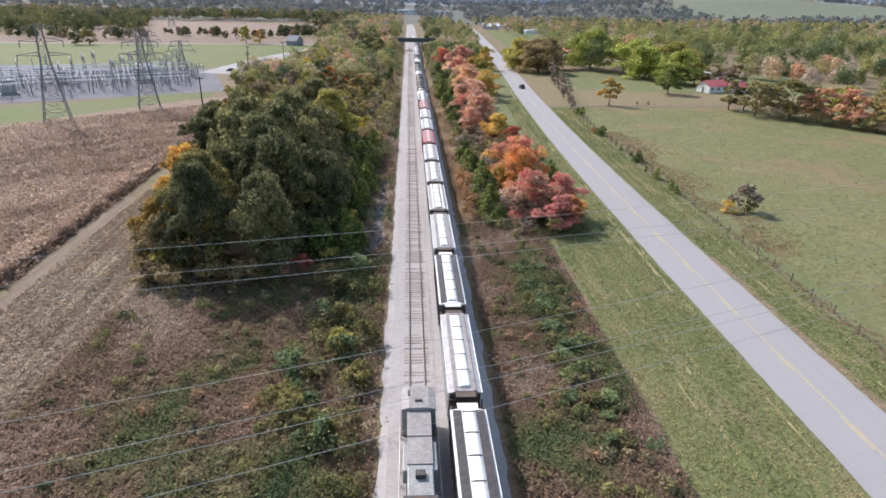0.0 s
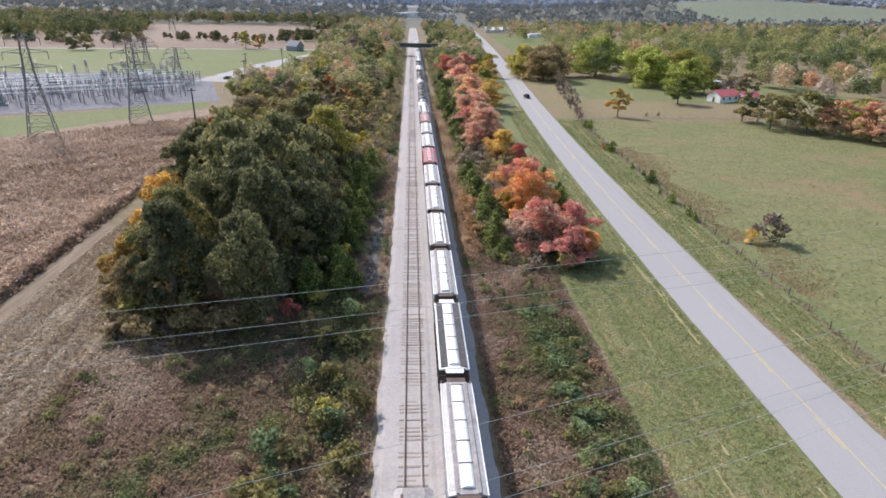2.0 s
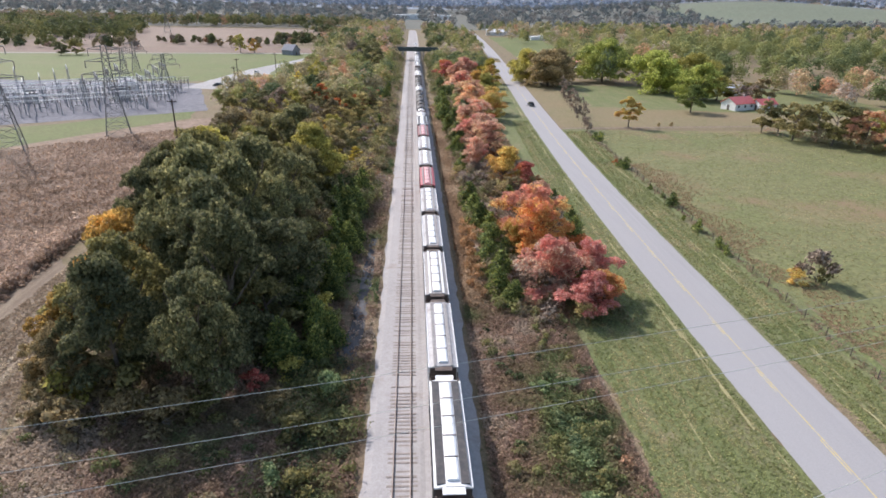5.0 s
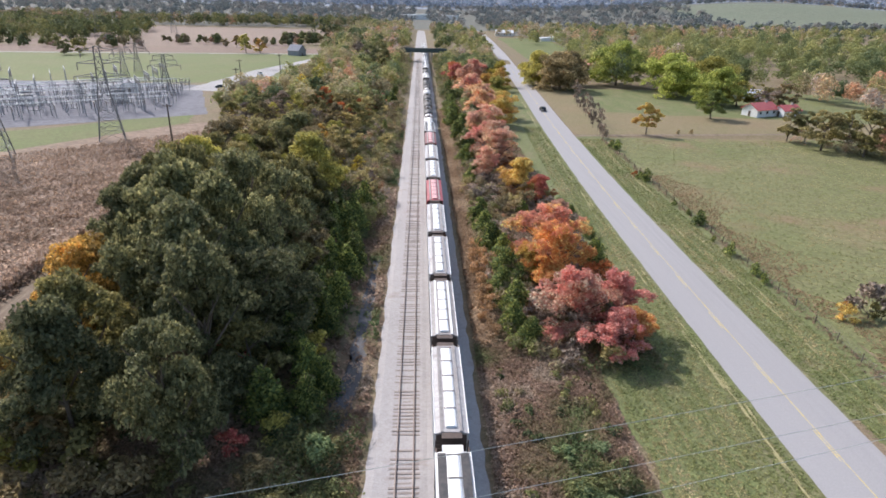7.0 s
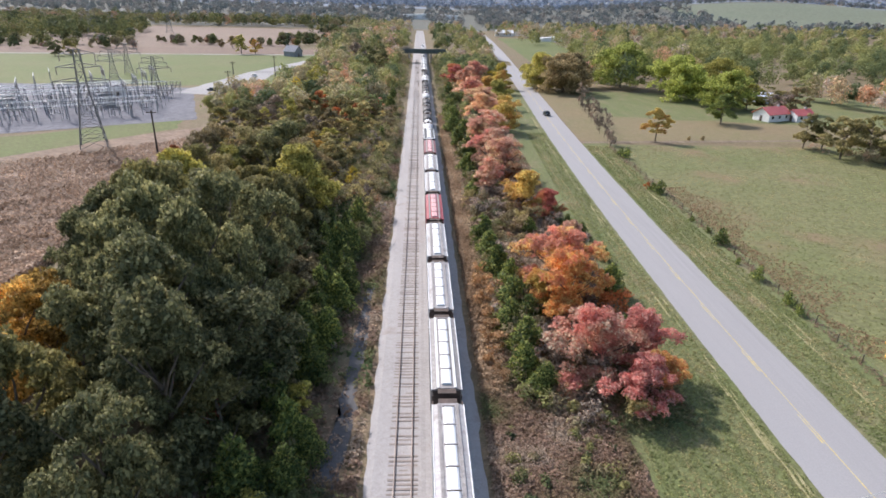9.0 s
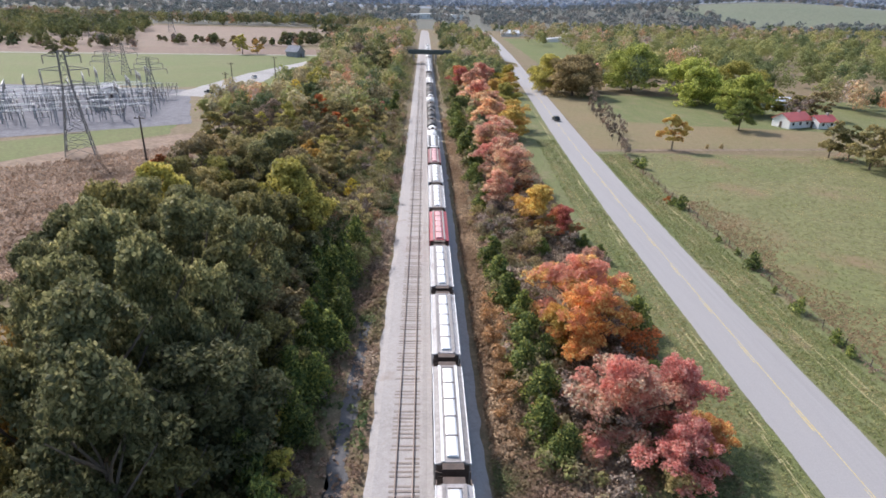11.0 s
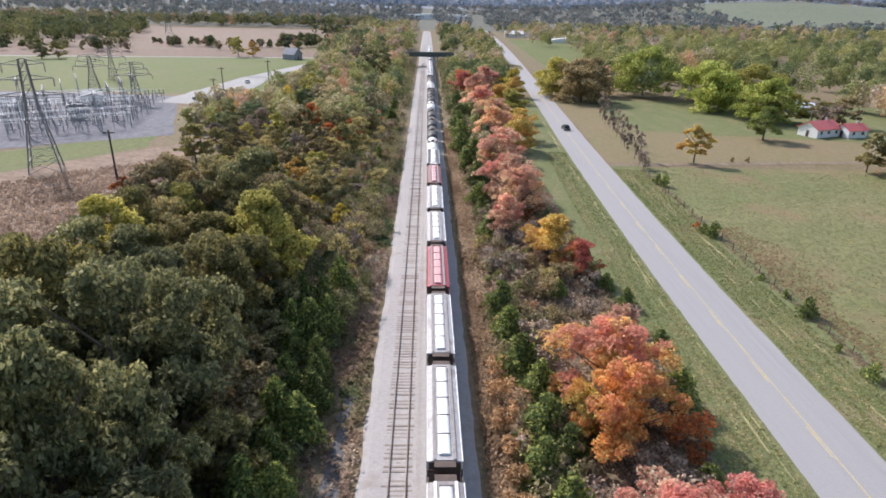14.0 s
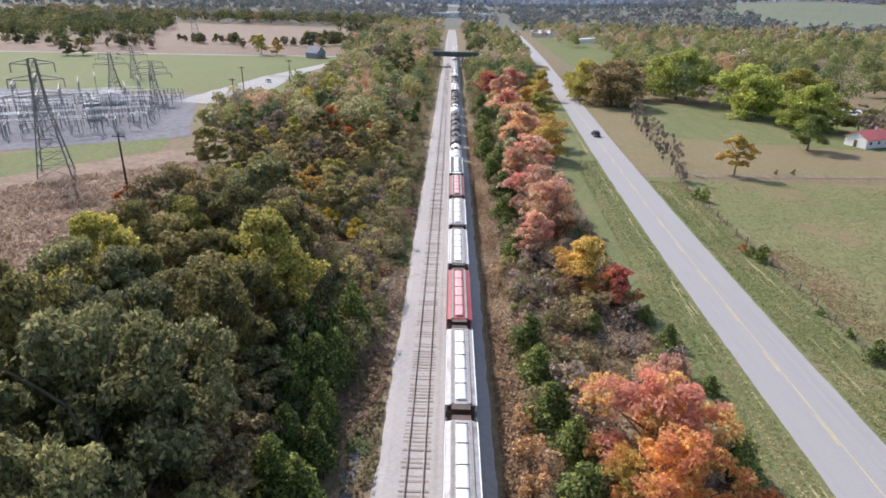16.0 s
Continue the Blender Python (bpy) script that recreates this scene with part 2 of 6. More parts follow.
F["yellow"] = foliage("yellow_leaves", (0.17, 0.14, 0.03), (0.36, 0.29, 0.055), (0.50, 0.41, 0.10), gain=1.7)
F["olive"] = foliage("yellow_green_leaves", (0.085, 0.085, 0.025), (0.19, 0.175, 0.052), (0.29, 0.26, 0.085), gain=2.3)
F["pink"] = foliage("dusty_pink_maple_leaves", (0.27, 0.13, 0.10), (0.46, 0.26, 0.205), (0.56, 0.40, 0.31), vary=0.12, second=(0.62, 0.25, 0.22), gain=1.9, trans=0.55)
F["redleaf"] = foliage("red_maple_leaves", (0.22, 0.055, 0.05), (0.42, 0.13, 0.12), (0.50, 0.23, 0.18), vary=0.12, gain=1.5, trans=0.5, second=(0.52, 0.21, 0.09))
F["coral"] = foliage("coral_maple_leaves", (0.29, 0.14, 0.09), (0.48, 0.27, 0.175), (0.56, 0.40, 0.26), vary=0.15, gain=1.9, trans=0.55, second=(0.60, 0.34, 0.28))
F["orangeleaf"] = foliage("bright_orange_maple_leaves", (0.34, 0.13, 0.05), (0.56, 0.27, 0.11), (0.62, 0.40, 0.17), vary=0.08, second=(0.66, 0.27, 0.17), gain=1.65, trans=0.55)
F["gold"] = foliage("golden_maple_leaves", (0.19, 0.13, 0.035), (0.37, 0.27, 0.09), (0.48, 0.38, 0.15), vary=0.12, gain=1.9, trans=0.5, second=(0.52, 0.29, 0.10))
F["cedar"] = foliage("green_cedar_sprays", (0.022, 0.036, 0.014), (0.06, 0.08, 0.026), (0.17, 0.18, 0.052), 0.35, gain=2.35)
F["vine"] = foliage("blue_green_vine_leaves", (0.05, 0.075, 0.038), (0.10, 0.135, 0.07), (0.18, 0.21, 0.11), gain=2.1)
F["peach"] = foliage("peach_maple_leaves", (0.34, 0.16, 0.06), (0.58, 0.30, 0.13), (0.66, 0.46, 0.20), vary=0.08, second=(0.66, 0.30, 0.26), gain=1.6, trans=0.55)
F["crimson"] = foliage("crimson_pink_maple_leaves", (0.32, 0.11, 0.10), (0.50, 0.22, 0.20), (0.56, 0.34, 0.30), vary=0.08, gain=1.6, trans=0.55)
F["bare"] = foliage("grey_brown_twigs", (0.09, 0.07, 0.058), (0.18, 0.14, 0.12), (0.28, 0.23, 0.19), 0.1, gain=1.7)
F["yard"] = foliage("fresh_green_leaves", (0.065, 0.085, 0.022), (0.16, 0.18, 0.05), (0.27, 0.28, 0.09), gain=2.55)
F["straw"] = foliage("orange_straw", (0.20, 0.115, 0.055), (0.36, 0.22, 0.12), (0.46, 0.31, 0.19), 0.2)


# ---------------------------------------------------------------- builders
def mesh_ob(name, verts, faces, material, parent=None, tone=None, smooth=False):
    me = bpy.data.meshes.new(name)
    me.from_pydata(verts, [], faces)
    if material:
        me.materials.append(material)
    if tone is not None:
        at = me.attributes.new("tone", "FLOAT", "FACE")
        at.data.foreach_set("value", np.asarray(tone, dtype=np.float32))
    if smooth:
        me.polygons.foreach_set("use_smooth", [True] * len(me.polygons))
    ob = new(name, me)
    ob.parent = parent
    return ob


def part(name, bm, material, parent, label="", smooth=False):
    me = bpy.data.meshes.new(name)
    bmesh.ops.recalc_face_normals(bm, faces=bm.faces)
    if smooth:
        for f in bm.faces:
            f.smooth = True
    bm.to_mesh(me)
    bm.free()
    me.materials.append(material)
    ob = new(name, me)
    ob.parent = parent
    if label:
        tagged(ob, label)
    return ob


def empty(name, m, label, category, group="", kind=""):
    ob = new(name)
    ob.empty_display_size = 0.2
    ob.matrix_basis = m
    return tagged(ob, label, category, group, kind)


def box(bm, x0, x1, y0, y1, z0, z1, bevel=0.0):
    """Adds a box, its edges rounded where bevel is given."""
    r = bmesh.ops.create_cube(bm, size=1)
    bmesh.ops.scale(bm, vec=(x1 - x0, y1 - y0, z1 - z0), verts=r["verts"])
    bmesh.ops.translate(bm, vec=((x0 + x1) / 2, (y0 + y1) / 2, (z0 + z1) / 2), verts=r["verts"])
    if bevel:
        edges = list({e for v in r["verts"] for e in v.link_edges})
        bmesh.ops.bevel(bm, geom=edges, offset=bevel, segments=2, affect="EDGES", profile=0.5)
    return bm


def boxes(*rows, bevel=0.0):
    bm = bmesh.new()
    for r in rows:
        box(bm, *r, bevel=bevel)
    return bm


def bar(bm, a, b, w):
    """A square bar from a to b."""
    a, b = Vector(a), Vector(b)
    d = b - a
    m = Matrix.Translation((a + b) / 2) @ d.to_track_quat("Z", "Y").to_matrix().to_4x4() @ Matrix.Diagonal((w, w, d.length, 1))
    bmesh.ops.create_cube(bm, size=1, matrix=m)
    return bm


def rod(bm, a, b, r1, r2=None, n=8, caps=True):
    a, b = Vector(a), Vector(b)
    d = b - a
    m = Matrix.Translation((a + b) / 2) @ d.to_track_quat("Z", "Y").to_matrix().to_4x4()
    bmesh.ops.create_cone(bm, cap_ends=caps, segments=n, radius1=r1, radius2=r1 if r2 is None else r2, depth=d.length, matrix=m)
    return bm


def prism(bm, outline, y0, y1):
    """Pulls an outline of (x, z) from y0 to y1."""
    a = [bm.verts.new((x, y0, z)) for x, z in outline]
    b = [bm.verts.new((x, y1, z)) for x, z in outline]
    k = len(a)
    bm.faces.new(a)
    bm.faces.new(b[::-1])
    for i in range(k):
        bm.faces.new((a[i], b[i], b[(i + 1) % k], a[(i + 1) % k]))
    return bm


def terrain(x, y):
    """Height of the land: flat round the railway, rolling far away."""
    d = math.hypot(x, y)
    far = min(max((d - 800) / 1500, 0), 1)
    h = far * far * (30 + 26 * noise.noise((x / 700, y / 700, 3.1)))
    h += 27 * math.exp(-(((x - 950) / 420) ** 2 + ((y - 1650) / 420) ** 2))
    e = min(max((d - 2300) / 900, 0), 1)
    h += e * e * (3 - 2 * e) * (95 + 45 * noise.noise((x / 900, y / 900, 7.7)))
    return h - 0.3


def patch(name, corners, nu, nv, dz, material, label, category, wobble=0.0, kind="structure", seed=0):
    """A sheet between four corners laid on the land, with an uneven rim."""
    (ax, ay), (bx, by), (cx, cy), (dx, dy) = corners
    verts, faces = [], []
    for j in range(nv + 1):
        for i in range(nu + 1):
            u, v = i / nu, j / nv
            x = (ax * (1 - u) + bx * u) * (1 - v) + (dx * (1 - u) + cx * u) * v
            y = (ay * (1 - u) + by * u) * (1 - v) + (dy * (1 - u) + cy * u) * v
            if i in (0, nu) or j in (0, nv):
                x += wobble * noise.noise((x / 6, y / 6, seed + 0.5)) + wobble * 0.6 * noise.noise((x / 1.7, y / 1.7, seed + 4.5))
                y += wobble * noise.noise((x / 6, y / 6, seed + 9.5))
            verts.append((x, y, terrain(x, y) + dz))
    for j in range(nv):
        for i in range(nu):
            k = j * (nu + 1) + i
            faces.append((k, k + 1, k + nu + 2, k + nu + 1))
    return tagged(mesh_ob(name, verts, faces, material), label, category, kind=kind)


# ---------------------------------------------------------------- land
def steps(lo, hi, near, grow):
    out, p, s = [0.0], 0.0, near
    while p < hi:
        p += s
        s *= grow
        out.append(p)
    q, s = 0.0, near
    while q > lo:
        q -= s
        s *= grow
        out.insert(0, q)
    return out


gx, gy = steps(-4200, 4200, 12, 1.06), steps(-900, 4600, 12, 1.045)
gv = [(x, y, terrain(x, y)) for y in gy for x in gx]
gf = [(j * len(gx) + i, j * len(gx) + i + 1, (j + 1) * len(gx) + i + 1, (j + 1) * len(gx) + i) for j in range(len(gy) - 1) for i in range(len(gx) - 1)]
tagged(mesh_ob("ground", gv, gf, M["ground"], smooth=True), "rolling brown and green autumn farmland to the horizon", "ground", kind="structure")

patch("weedy_strip_west", [(-37, -40), (-3, -40), (-3, 560), (-40, 560)], 20, 200, 0.02, M["weedground"], "rough weedy ground beside the tracks", "ground", 1.2, seed=1)
patch("weedy_strip_east", [(6.6, -40), (22, -40), (31, 560), (6.6, 560)], 10, 200, 0.02, M["weedground"], "rough weedy ground between tracks and road", "ground", 1.0, seed=2)
patch("grass_verge_west", [(20.3, -60), (36, -60), (36, 92), (21.8, 92)], 8, 100, 0.04, M["grass"], "mown green roadside verge with tyre tracks", "grass", 1.0, seed=3)
patch("grass_verge_far", [(27.2, 88), (37, 88), (52, 330), (31, 330)], 6, 120, 0.045, M["grass"], "mown green roadside verge", "grass", 0.8, seed=4)
patch("grass_verge_east", [(42, -60), (52.5, -60), (57, 216), (45, 216)], 8, 140, 0.03, M["grass"], "mown green verge beyond the road", "grass", 0.5, seed=5)
patch("pasture", [(52.5, -60), (330, -60), (330, 214), (57, 214)], 60, 60, 0.025, M["pasture"], "short green pasture with rusty bare patches", "pasture", 0.6, seed=6)
patch("yard", [(50, 219), (210, 219), (210, 300), (57, 330)], 30, 30, 0.025, M["drylawn"], "dry brownish farmyard lawn", "lawn", 0.8, seed=7)
patch("yard_lawn", [(72, 262), (190, 238), (200, 320), (72, 330)], 20, 20, 0.05, M["grass"], "green lawn under yard trees", "lawn", 2.5, seed=8)
patch("stubble_field_end", [(-50.3, 63.5), (-36.6, 63.5), (-45, 98), (-57, 113)], 10, 30, 0.029, M["stubble"], "pale stubble field with mown rows", "field", 0.9, seed=29)
patch("stubble_field", [(-47, -40), (-34, -40), (-36.6, 64), (-50.3, 64)], 10, 60, 0.035, M["stubble"], "pale stubble field with mown rows", "field", 0.9, seed=9)
patch("grassland", [(-420, -60), (-50.5, -60), (-58, 240), (-290, 40)], 60, 60, 0.02, M["redgrass"], "red-brown tall dry grassland", "grassland", 1.0, seed=10)
patch("green_strip", [(-300, 36), (-116, 172), (-74, 230), (-78, 250)], 40, 10, 0.05, M["lawn"], "bright green grass strip before the substation", "grass", 1.0, seed=11)
patch("green_apron", [(-330, 30), (-118, 174), (-108, 220), (-330, 90)], 30, 10, 0.045, M["lawn"], "bright green grass strip before the substation", "grass", 1.0, seed=12)
patch("green_meadow", [(-420, 330), (-62, 330), (-50, 512), (-420, 470)], 30, 20, 0.03, M["lawn"], "green meadow behind the substation", "meadow", 3, seed=13)
patch("oldfield", [(-460, 474), (-60, 512), (-66, 560), (-520, 540)], 30, 8, 0.05, M["oldfield"], "ploughed brown field", "field", 3, seed=14)
patch("tan_field", [(-330, 550), (-115, 560), (-95, 900), (-430, 930)], 30, 20, 0.06, M["tanfield"], "harvested pinkish tan field", "field", 4, seed=15)
patch("tan_field_far", [(-1100, 1000), (-480, 980), (-560, 1280), (-1100, 1300)], 30, 20, 0.3, M["tanfield"], "harvested tan field far away", "field", 4, seed=16)
# Floor of the far woods: olive greyed to carry distance haze.
M["hazed_woodfloor"] = surface("far_woodland", (0.10, 0.105, 0.085), (0.14, 0.13, 0.105), (0.115, 0.118, 0.10), 0.008, 0.05, bump=0)
# Ridge ground gets its blue from haze painted into the base colour.
M["ridgefloor"] = surface("haze_blue_ridge_woodland", (0.20, 0.23, 0.275), (0.24, 0.26, 0.295), (0.21, 0.235, 0.275), 0.004, 0.03, bump=0)
patch("far_woodland", [(-1800, 960), (1900, 960), (2000, 1960), (-1900, 1960)], 90, 40, 0.15, M["hazed_woodfloor"], "floor of the far woods, haze mixed into its olive", "woodland", 6, seed=26)
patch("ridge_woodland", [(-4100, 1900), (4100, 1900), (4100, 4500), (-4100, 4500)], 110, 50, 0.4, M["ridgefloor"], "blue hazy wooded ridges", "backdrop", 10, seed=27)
patch("far_meadow", [(-100, 640), (-45, 640), (-60, 800), (-120, 800)], 12, 12, 0.09, M["drylawn"], "pale far meadow", "meadow", 3, seed=17)
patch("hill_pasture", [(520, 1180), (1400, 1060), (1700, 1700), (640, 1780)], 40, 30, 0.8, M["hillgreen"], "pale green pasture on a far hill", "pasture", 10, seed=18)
patch("village_green", [(76, 400), (120, 400), (150, 780), (92, 780)], 12, 20, 0.05, M["lawn"], "bright village grass by the road", "grass", 1.5, seed=19)
patch("substation_pad", [(-330, 100), (-73, 246), (-100, 322), (-330, 340)], 40, 20, 0.08, M["gravel"], "pale gravel pad of the substation", "gravel", 0.8, seed=20)
patch("substation_lane", [(-103, 305), (-74, 300), (-78, 392), (-92, 392)], 8, 20, 0.1, M["lane"], "pale gravel yard and lane", "gravel", 1.0, seed=21)
patch("farm_lane", [(-92, 388), (-80, 388), (-57, 512), (-62, 514)], 4, 30, 0.1, M["lane"], "pale gravel farm lane", "lane", 0.5, seed=22)
patch("cross_lane", [(-400, 466), (-60, 505), (-60, 510), (-400, 471)], 40, 2, 0.1, M["lane"], "pale gravel field lane", "lane", 0.4, seed=23)
patch("driveway", [(46, 214.6), (125, 221.4), (125, 224.0), (46, 217.4)], 30, 2, 0.07, M["stubble"], "pale gravel driveway to the farmhouse", "driveway", 0.2, seed=24)
# Strip of plain gravel whose dark colour stands for tree shade.
patch("shaded_gravel", [(-7.4, 76), (-5.4, 76), (-4.9, 118), (-6.2, 118)], 6, 30, 0.06, M["ballast_shade"], "gravel strip beside the track, tree shade in its grey", "gravel", 0.9, seed=25)


def road_x(y):
    """Centre line of the road, bending gently to the east."""
    pts = ((-100, 39.0), (40, 39.1), (80, 39.6), (110, 40.2), (145, 41.3), (180, 42.9), (240, 46.3), (318, 51.6), (363, 54.2), (468, 61.0), (530, 65.0), (700, 74), (870, 81), (1300, 92))
    for (y0, x0), (y1, x1) in zip(pts, pts[1:]):
        if y <= y1:
            return x0 + (x1 - x0) * (y - y0) / (y1 - y0)
    return pts[-1][1]


def road_smooth(y):
    return sum(road_x(y + d) for d in range(-40, 41, 8)) / 11


def strip(name, off0, off1, y0, y1, dz, material, label, category, step=4.0, edge=0.0, kind="structure", parent=None):
    verts, faces = [], []
    n = max(1, round((y1 - y0) / step))
    for i in range(n + 1):
        y = y0 + (y1 - y0) * i / n
        c = road_smooth(y)
        e0, e1 = edge * noise.noise((y / 2.2, 1.5, 0)), edge * noise.noise((y / 2.2, 7.5, 0))
        z = terrain(c, y) + dz
        verts += [(c + off0 + e0, y, z), (c + off1 + e1, y, z)]
    faces = [(2 * i, 2 * i + 1, 2 * i + 3, 2 * i + 2) for i in range(n)]
    ob = mesh_ob(name, verts, faces, material, parent)
    return tagged(ob, label, category, kind=kind) if label else ob


verge_lines = empty("mown_streaks", pose(0, 0, 0), "streaks of dry cut grass along the road", "cut grass", kind="structure")
road = strip("road", -4.3, 4.3, -90, 1200, 0.12, M["asphalt"], "weathered grey two-lane asphalt road", "road", 1.5, 0.12)
part_line = strip("centre_line", -0.04, 0.07, -90, 330, 0.126, M["yellow"], "", "", 1.5, 0.02, parent=road)
for k in range(-8, 40):
    strip("lane_dash", -0.32, -0.2, k * 12.0, k * 12.0 + 4.5, 0.126, M["yellow"], "", "", 1.5, 0.015, parent=road)
strip("road_shoulder", 4.3, 5.4, -90, 78, 0.075, M["weedground"], "worn dirt shoulder of the road", "shoulder", 1.5, 0.35)
for off, w, y1, n in ((-5.8, 0.15, 300, 52), (-5.2, 0.08, 300, 20), (7.3, 0.1, 205, 22), (8.6, 0.1, 205, 20), (9.7, 0.13, 205, 24), (-11.5, 0.1, 95, 4), (-13.3, 0.1, 95, 4)):
    for k in range(n):
        y0 = random.uniform(10, y1 - 9)
        d = random.uniform(-0.25, 0.25)
        strip("mown_streak", off + d - w / 2, off + d + w / 2, y0, y0 + random.uniform(2.5, 9), 0.082 + 0.0021 * k, M["cutgrass"], "", "", 0.8, 0.14, parent=verge_lines)


# ---------------------------------------------------------------- railway
def bed(name, outline, y0, y1, material, label, step=2.0):
    """The track bed: a raised bank with an uneven foot."""
    verts, faces = [], []
    n, k = round((y1 - y0) / step), len(outline)
    for i in range(n + 1):
        y = y0 + (y1 - y0) * i / n
        for j, (x, z) in enumerate(outline):
            w = 0.45 * noise.noise((y / 3.1, j * 5.0, 0.3)) + 0.3 * noise.noise((y / 0.9, j * 5.0, 0.8)) if j in (0, k - 1) else 0.0
            verts.append((x + w, y, z + (0.03 * noise.noise((y / 2, x, 0)) if 0 < j < k - 1 else 0)))
    faces = [(i * k + j, i * k + j + 1, (i + 1) * k + j + 1, (i + 1) * k + j) for i in range(n) for j in range(k - 1)]
    return tagged(mesh_ob(name, verts, faces, material), label, "railway bed", kind="structure")


TRAIN_X = 3.95
bed("railway_bed", ((-3.6, -0.34), (-2.6, -0.07), (-1.6, -0.05), (0, -0.06), (1.6, -0.05), (2.0, -0.10), (2.6, -0.05), (TRAIN_X, -0.06), (5.6, -0.05), (6.2, -0.12), (7.6, -0.36)), -60, 1000, M["ballast"], "pale limestone ballast bed of two tracks")


def rail_mesh(name, x, y0, y1, parent):
    bm = bmesh.new()
    prism(bm, ((x - 0.07, 0.0), (x + 0.07, 0.0), (x + 0.07, 0.02), (x + 0.015, 0.045), (x + 0.015, 0.12), (x + 0.037, 0.13), (x + 0.037, 0.17), (x - 0.037, 0.17), (x - 0.037, 0.13), (x - 0.015, 0.12), (x - 0.015, 0.045), (x - 0.07, 0.02)), y0, y1)
    return part(name, bm, M["rail"], parent)


tie_bm = boxes((-1.3, 1.3, -0.115, 0.115, -0.12, 0.015), bevel=0.015)
tie_me = bpy.data.meshes.new("tie")
tie_bm.to_mesh(tie_me)
tie_bm.free()
tie_me.materials.append(M["tie"])


def many_boxes(rows):
    """Many plain boxes in one go: (x0, x1, y0, y1, z0, z1) each."""
    v, f = [], []
    for x0, x1, y0, y1, z0, z1 in rows:
        k = len(v)
        v += [(x0, y0, z0), (x1, y0, z0), (x1, y1, z0), (x0, y1, z0), (x0, y0, z1), (x1, y0, z1), (x1, y1, z1), (x0, y1, z1)]
        f += [(k, k + 3, k + 2, k + 1), (k + 4, k + 5, k + 6, k + 7), (k, k + 1, k + 5, k + 4), (k + 1, k + 2, k + 6, k + 5), (k + 2, k + 3, k + 7, k + 6), (k + 3, k, k + 4, k + 7)]
    return v, f


def track_fast(x, y0, y1, near, label):
    root = empty("railway_track", pose(x, 0, 0), label, "railway track", kind="structure")
    for s in (-0.75, 0.75):
        rail_mesh("rail", s, y0, y1, root)
    y, rows = y0, []
    while y < min(y1, 480):
        j = random.uniform(-0.04, 0.04)
        if near and near[0] < y < near[1]:
            t = new("tie", tie_me)
            t.parent = root
            t.matrix_basis = pose(random.uniform(-0.06, 0.06), y + j, random.uniform(-0.095, -0.015), 0, 0, random.uniform(-1.6, 1.6))
        else:
            rows.append((-1.3, 1.3, y + j - 0.115, y + j + 0.115, -0.12, random.uniform(-0.085, -0.02)))
        y += 0.56
    tagged(mesh_ob("ties", *many_boxes(rows), M["tie"], root), "weathered wooden ties", kind="stuff")
    return root


track_fast(0.0, -40, 990, (30, 195), "empty railway track with weathered ties on pale ballast")
track_fast(TRAIN_X, -40, 990, None, "railway track under the freight train")


# ---------------------------------------------------------------- train
def truck_mesh(parent, y):
    """A two-axle truck with its four wheels."""
    t = part("truck", boxes((-1.15, -0.95, y - 1.25, y + 1.25, 0.5, 0.8), (0.95, 1.15, y - 1.25, y + 1.25, 0.5, 0.8), (-1.1, 1.1, y - 0.25, y + 0.25, 0.55, 0.85), bevel=0.04), M["steel"], parent)
    for dy in (-0.85, 0.85):
        for s in (-0.75, 0.75):
            part("wheel", rod(bmesh.new(), (s - 0.06, y + dy, 0.62), (s + 0.06, y + dy, 0.62), 0.45, n=16), M["steel"], t)
    return t


def coupler(parent, y, d):
    return part("coupler", boxes((-0.12, 0.12, min(y, y + d * 0.55), max(y, y + d * 0.55), 0.75, 1.0), (-0.2, 0.2, min(y + d * 0.35, y + d * 0.55), max(y + d * 0.35, y + d * 0.55), 0.7, 1.05), bevel=0.03), M["steel"], parent)


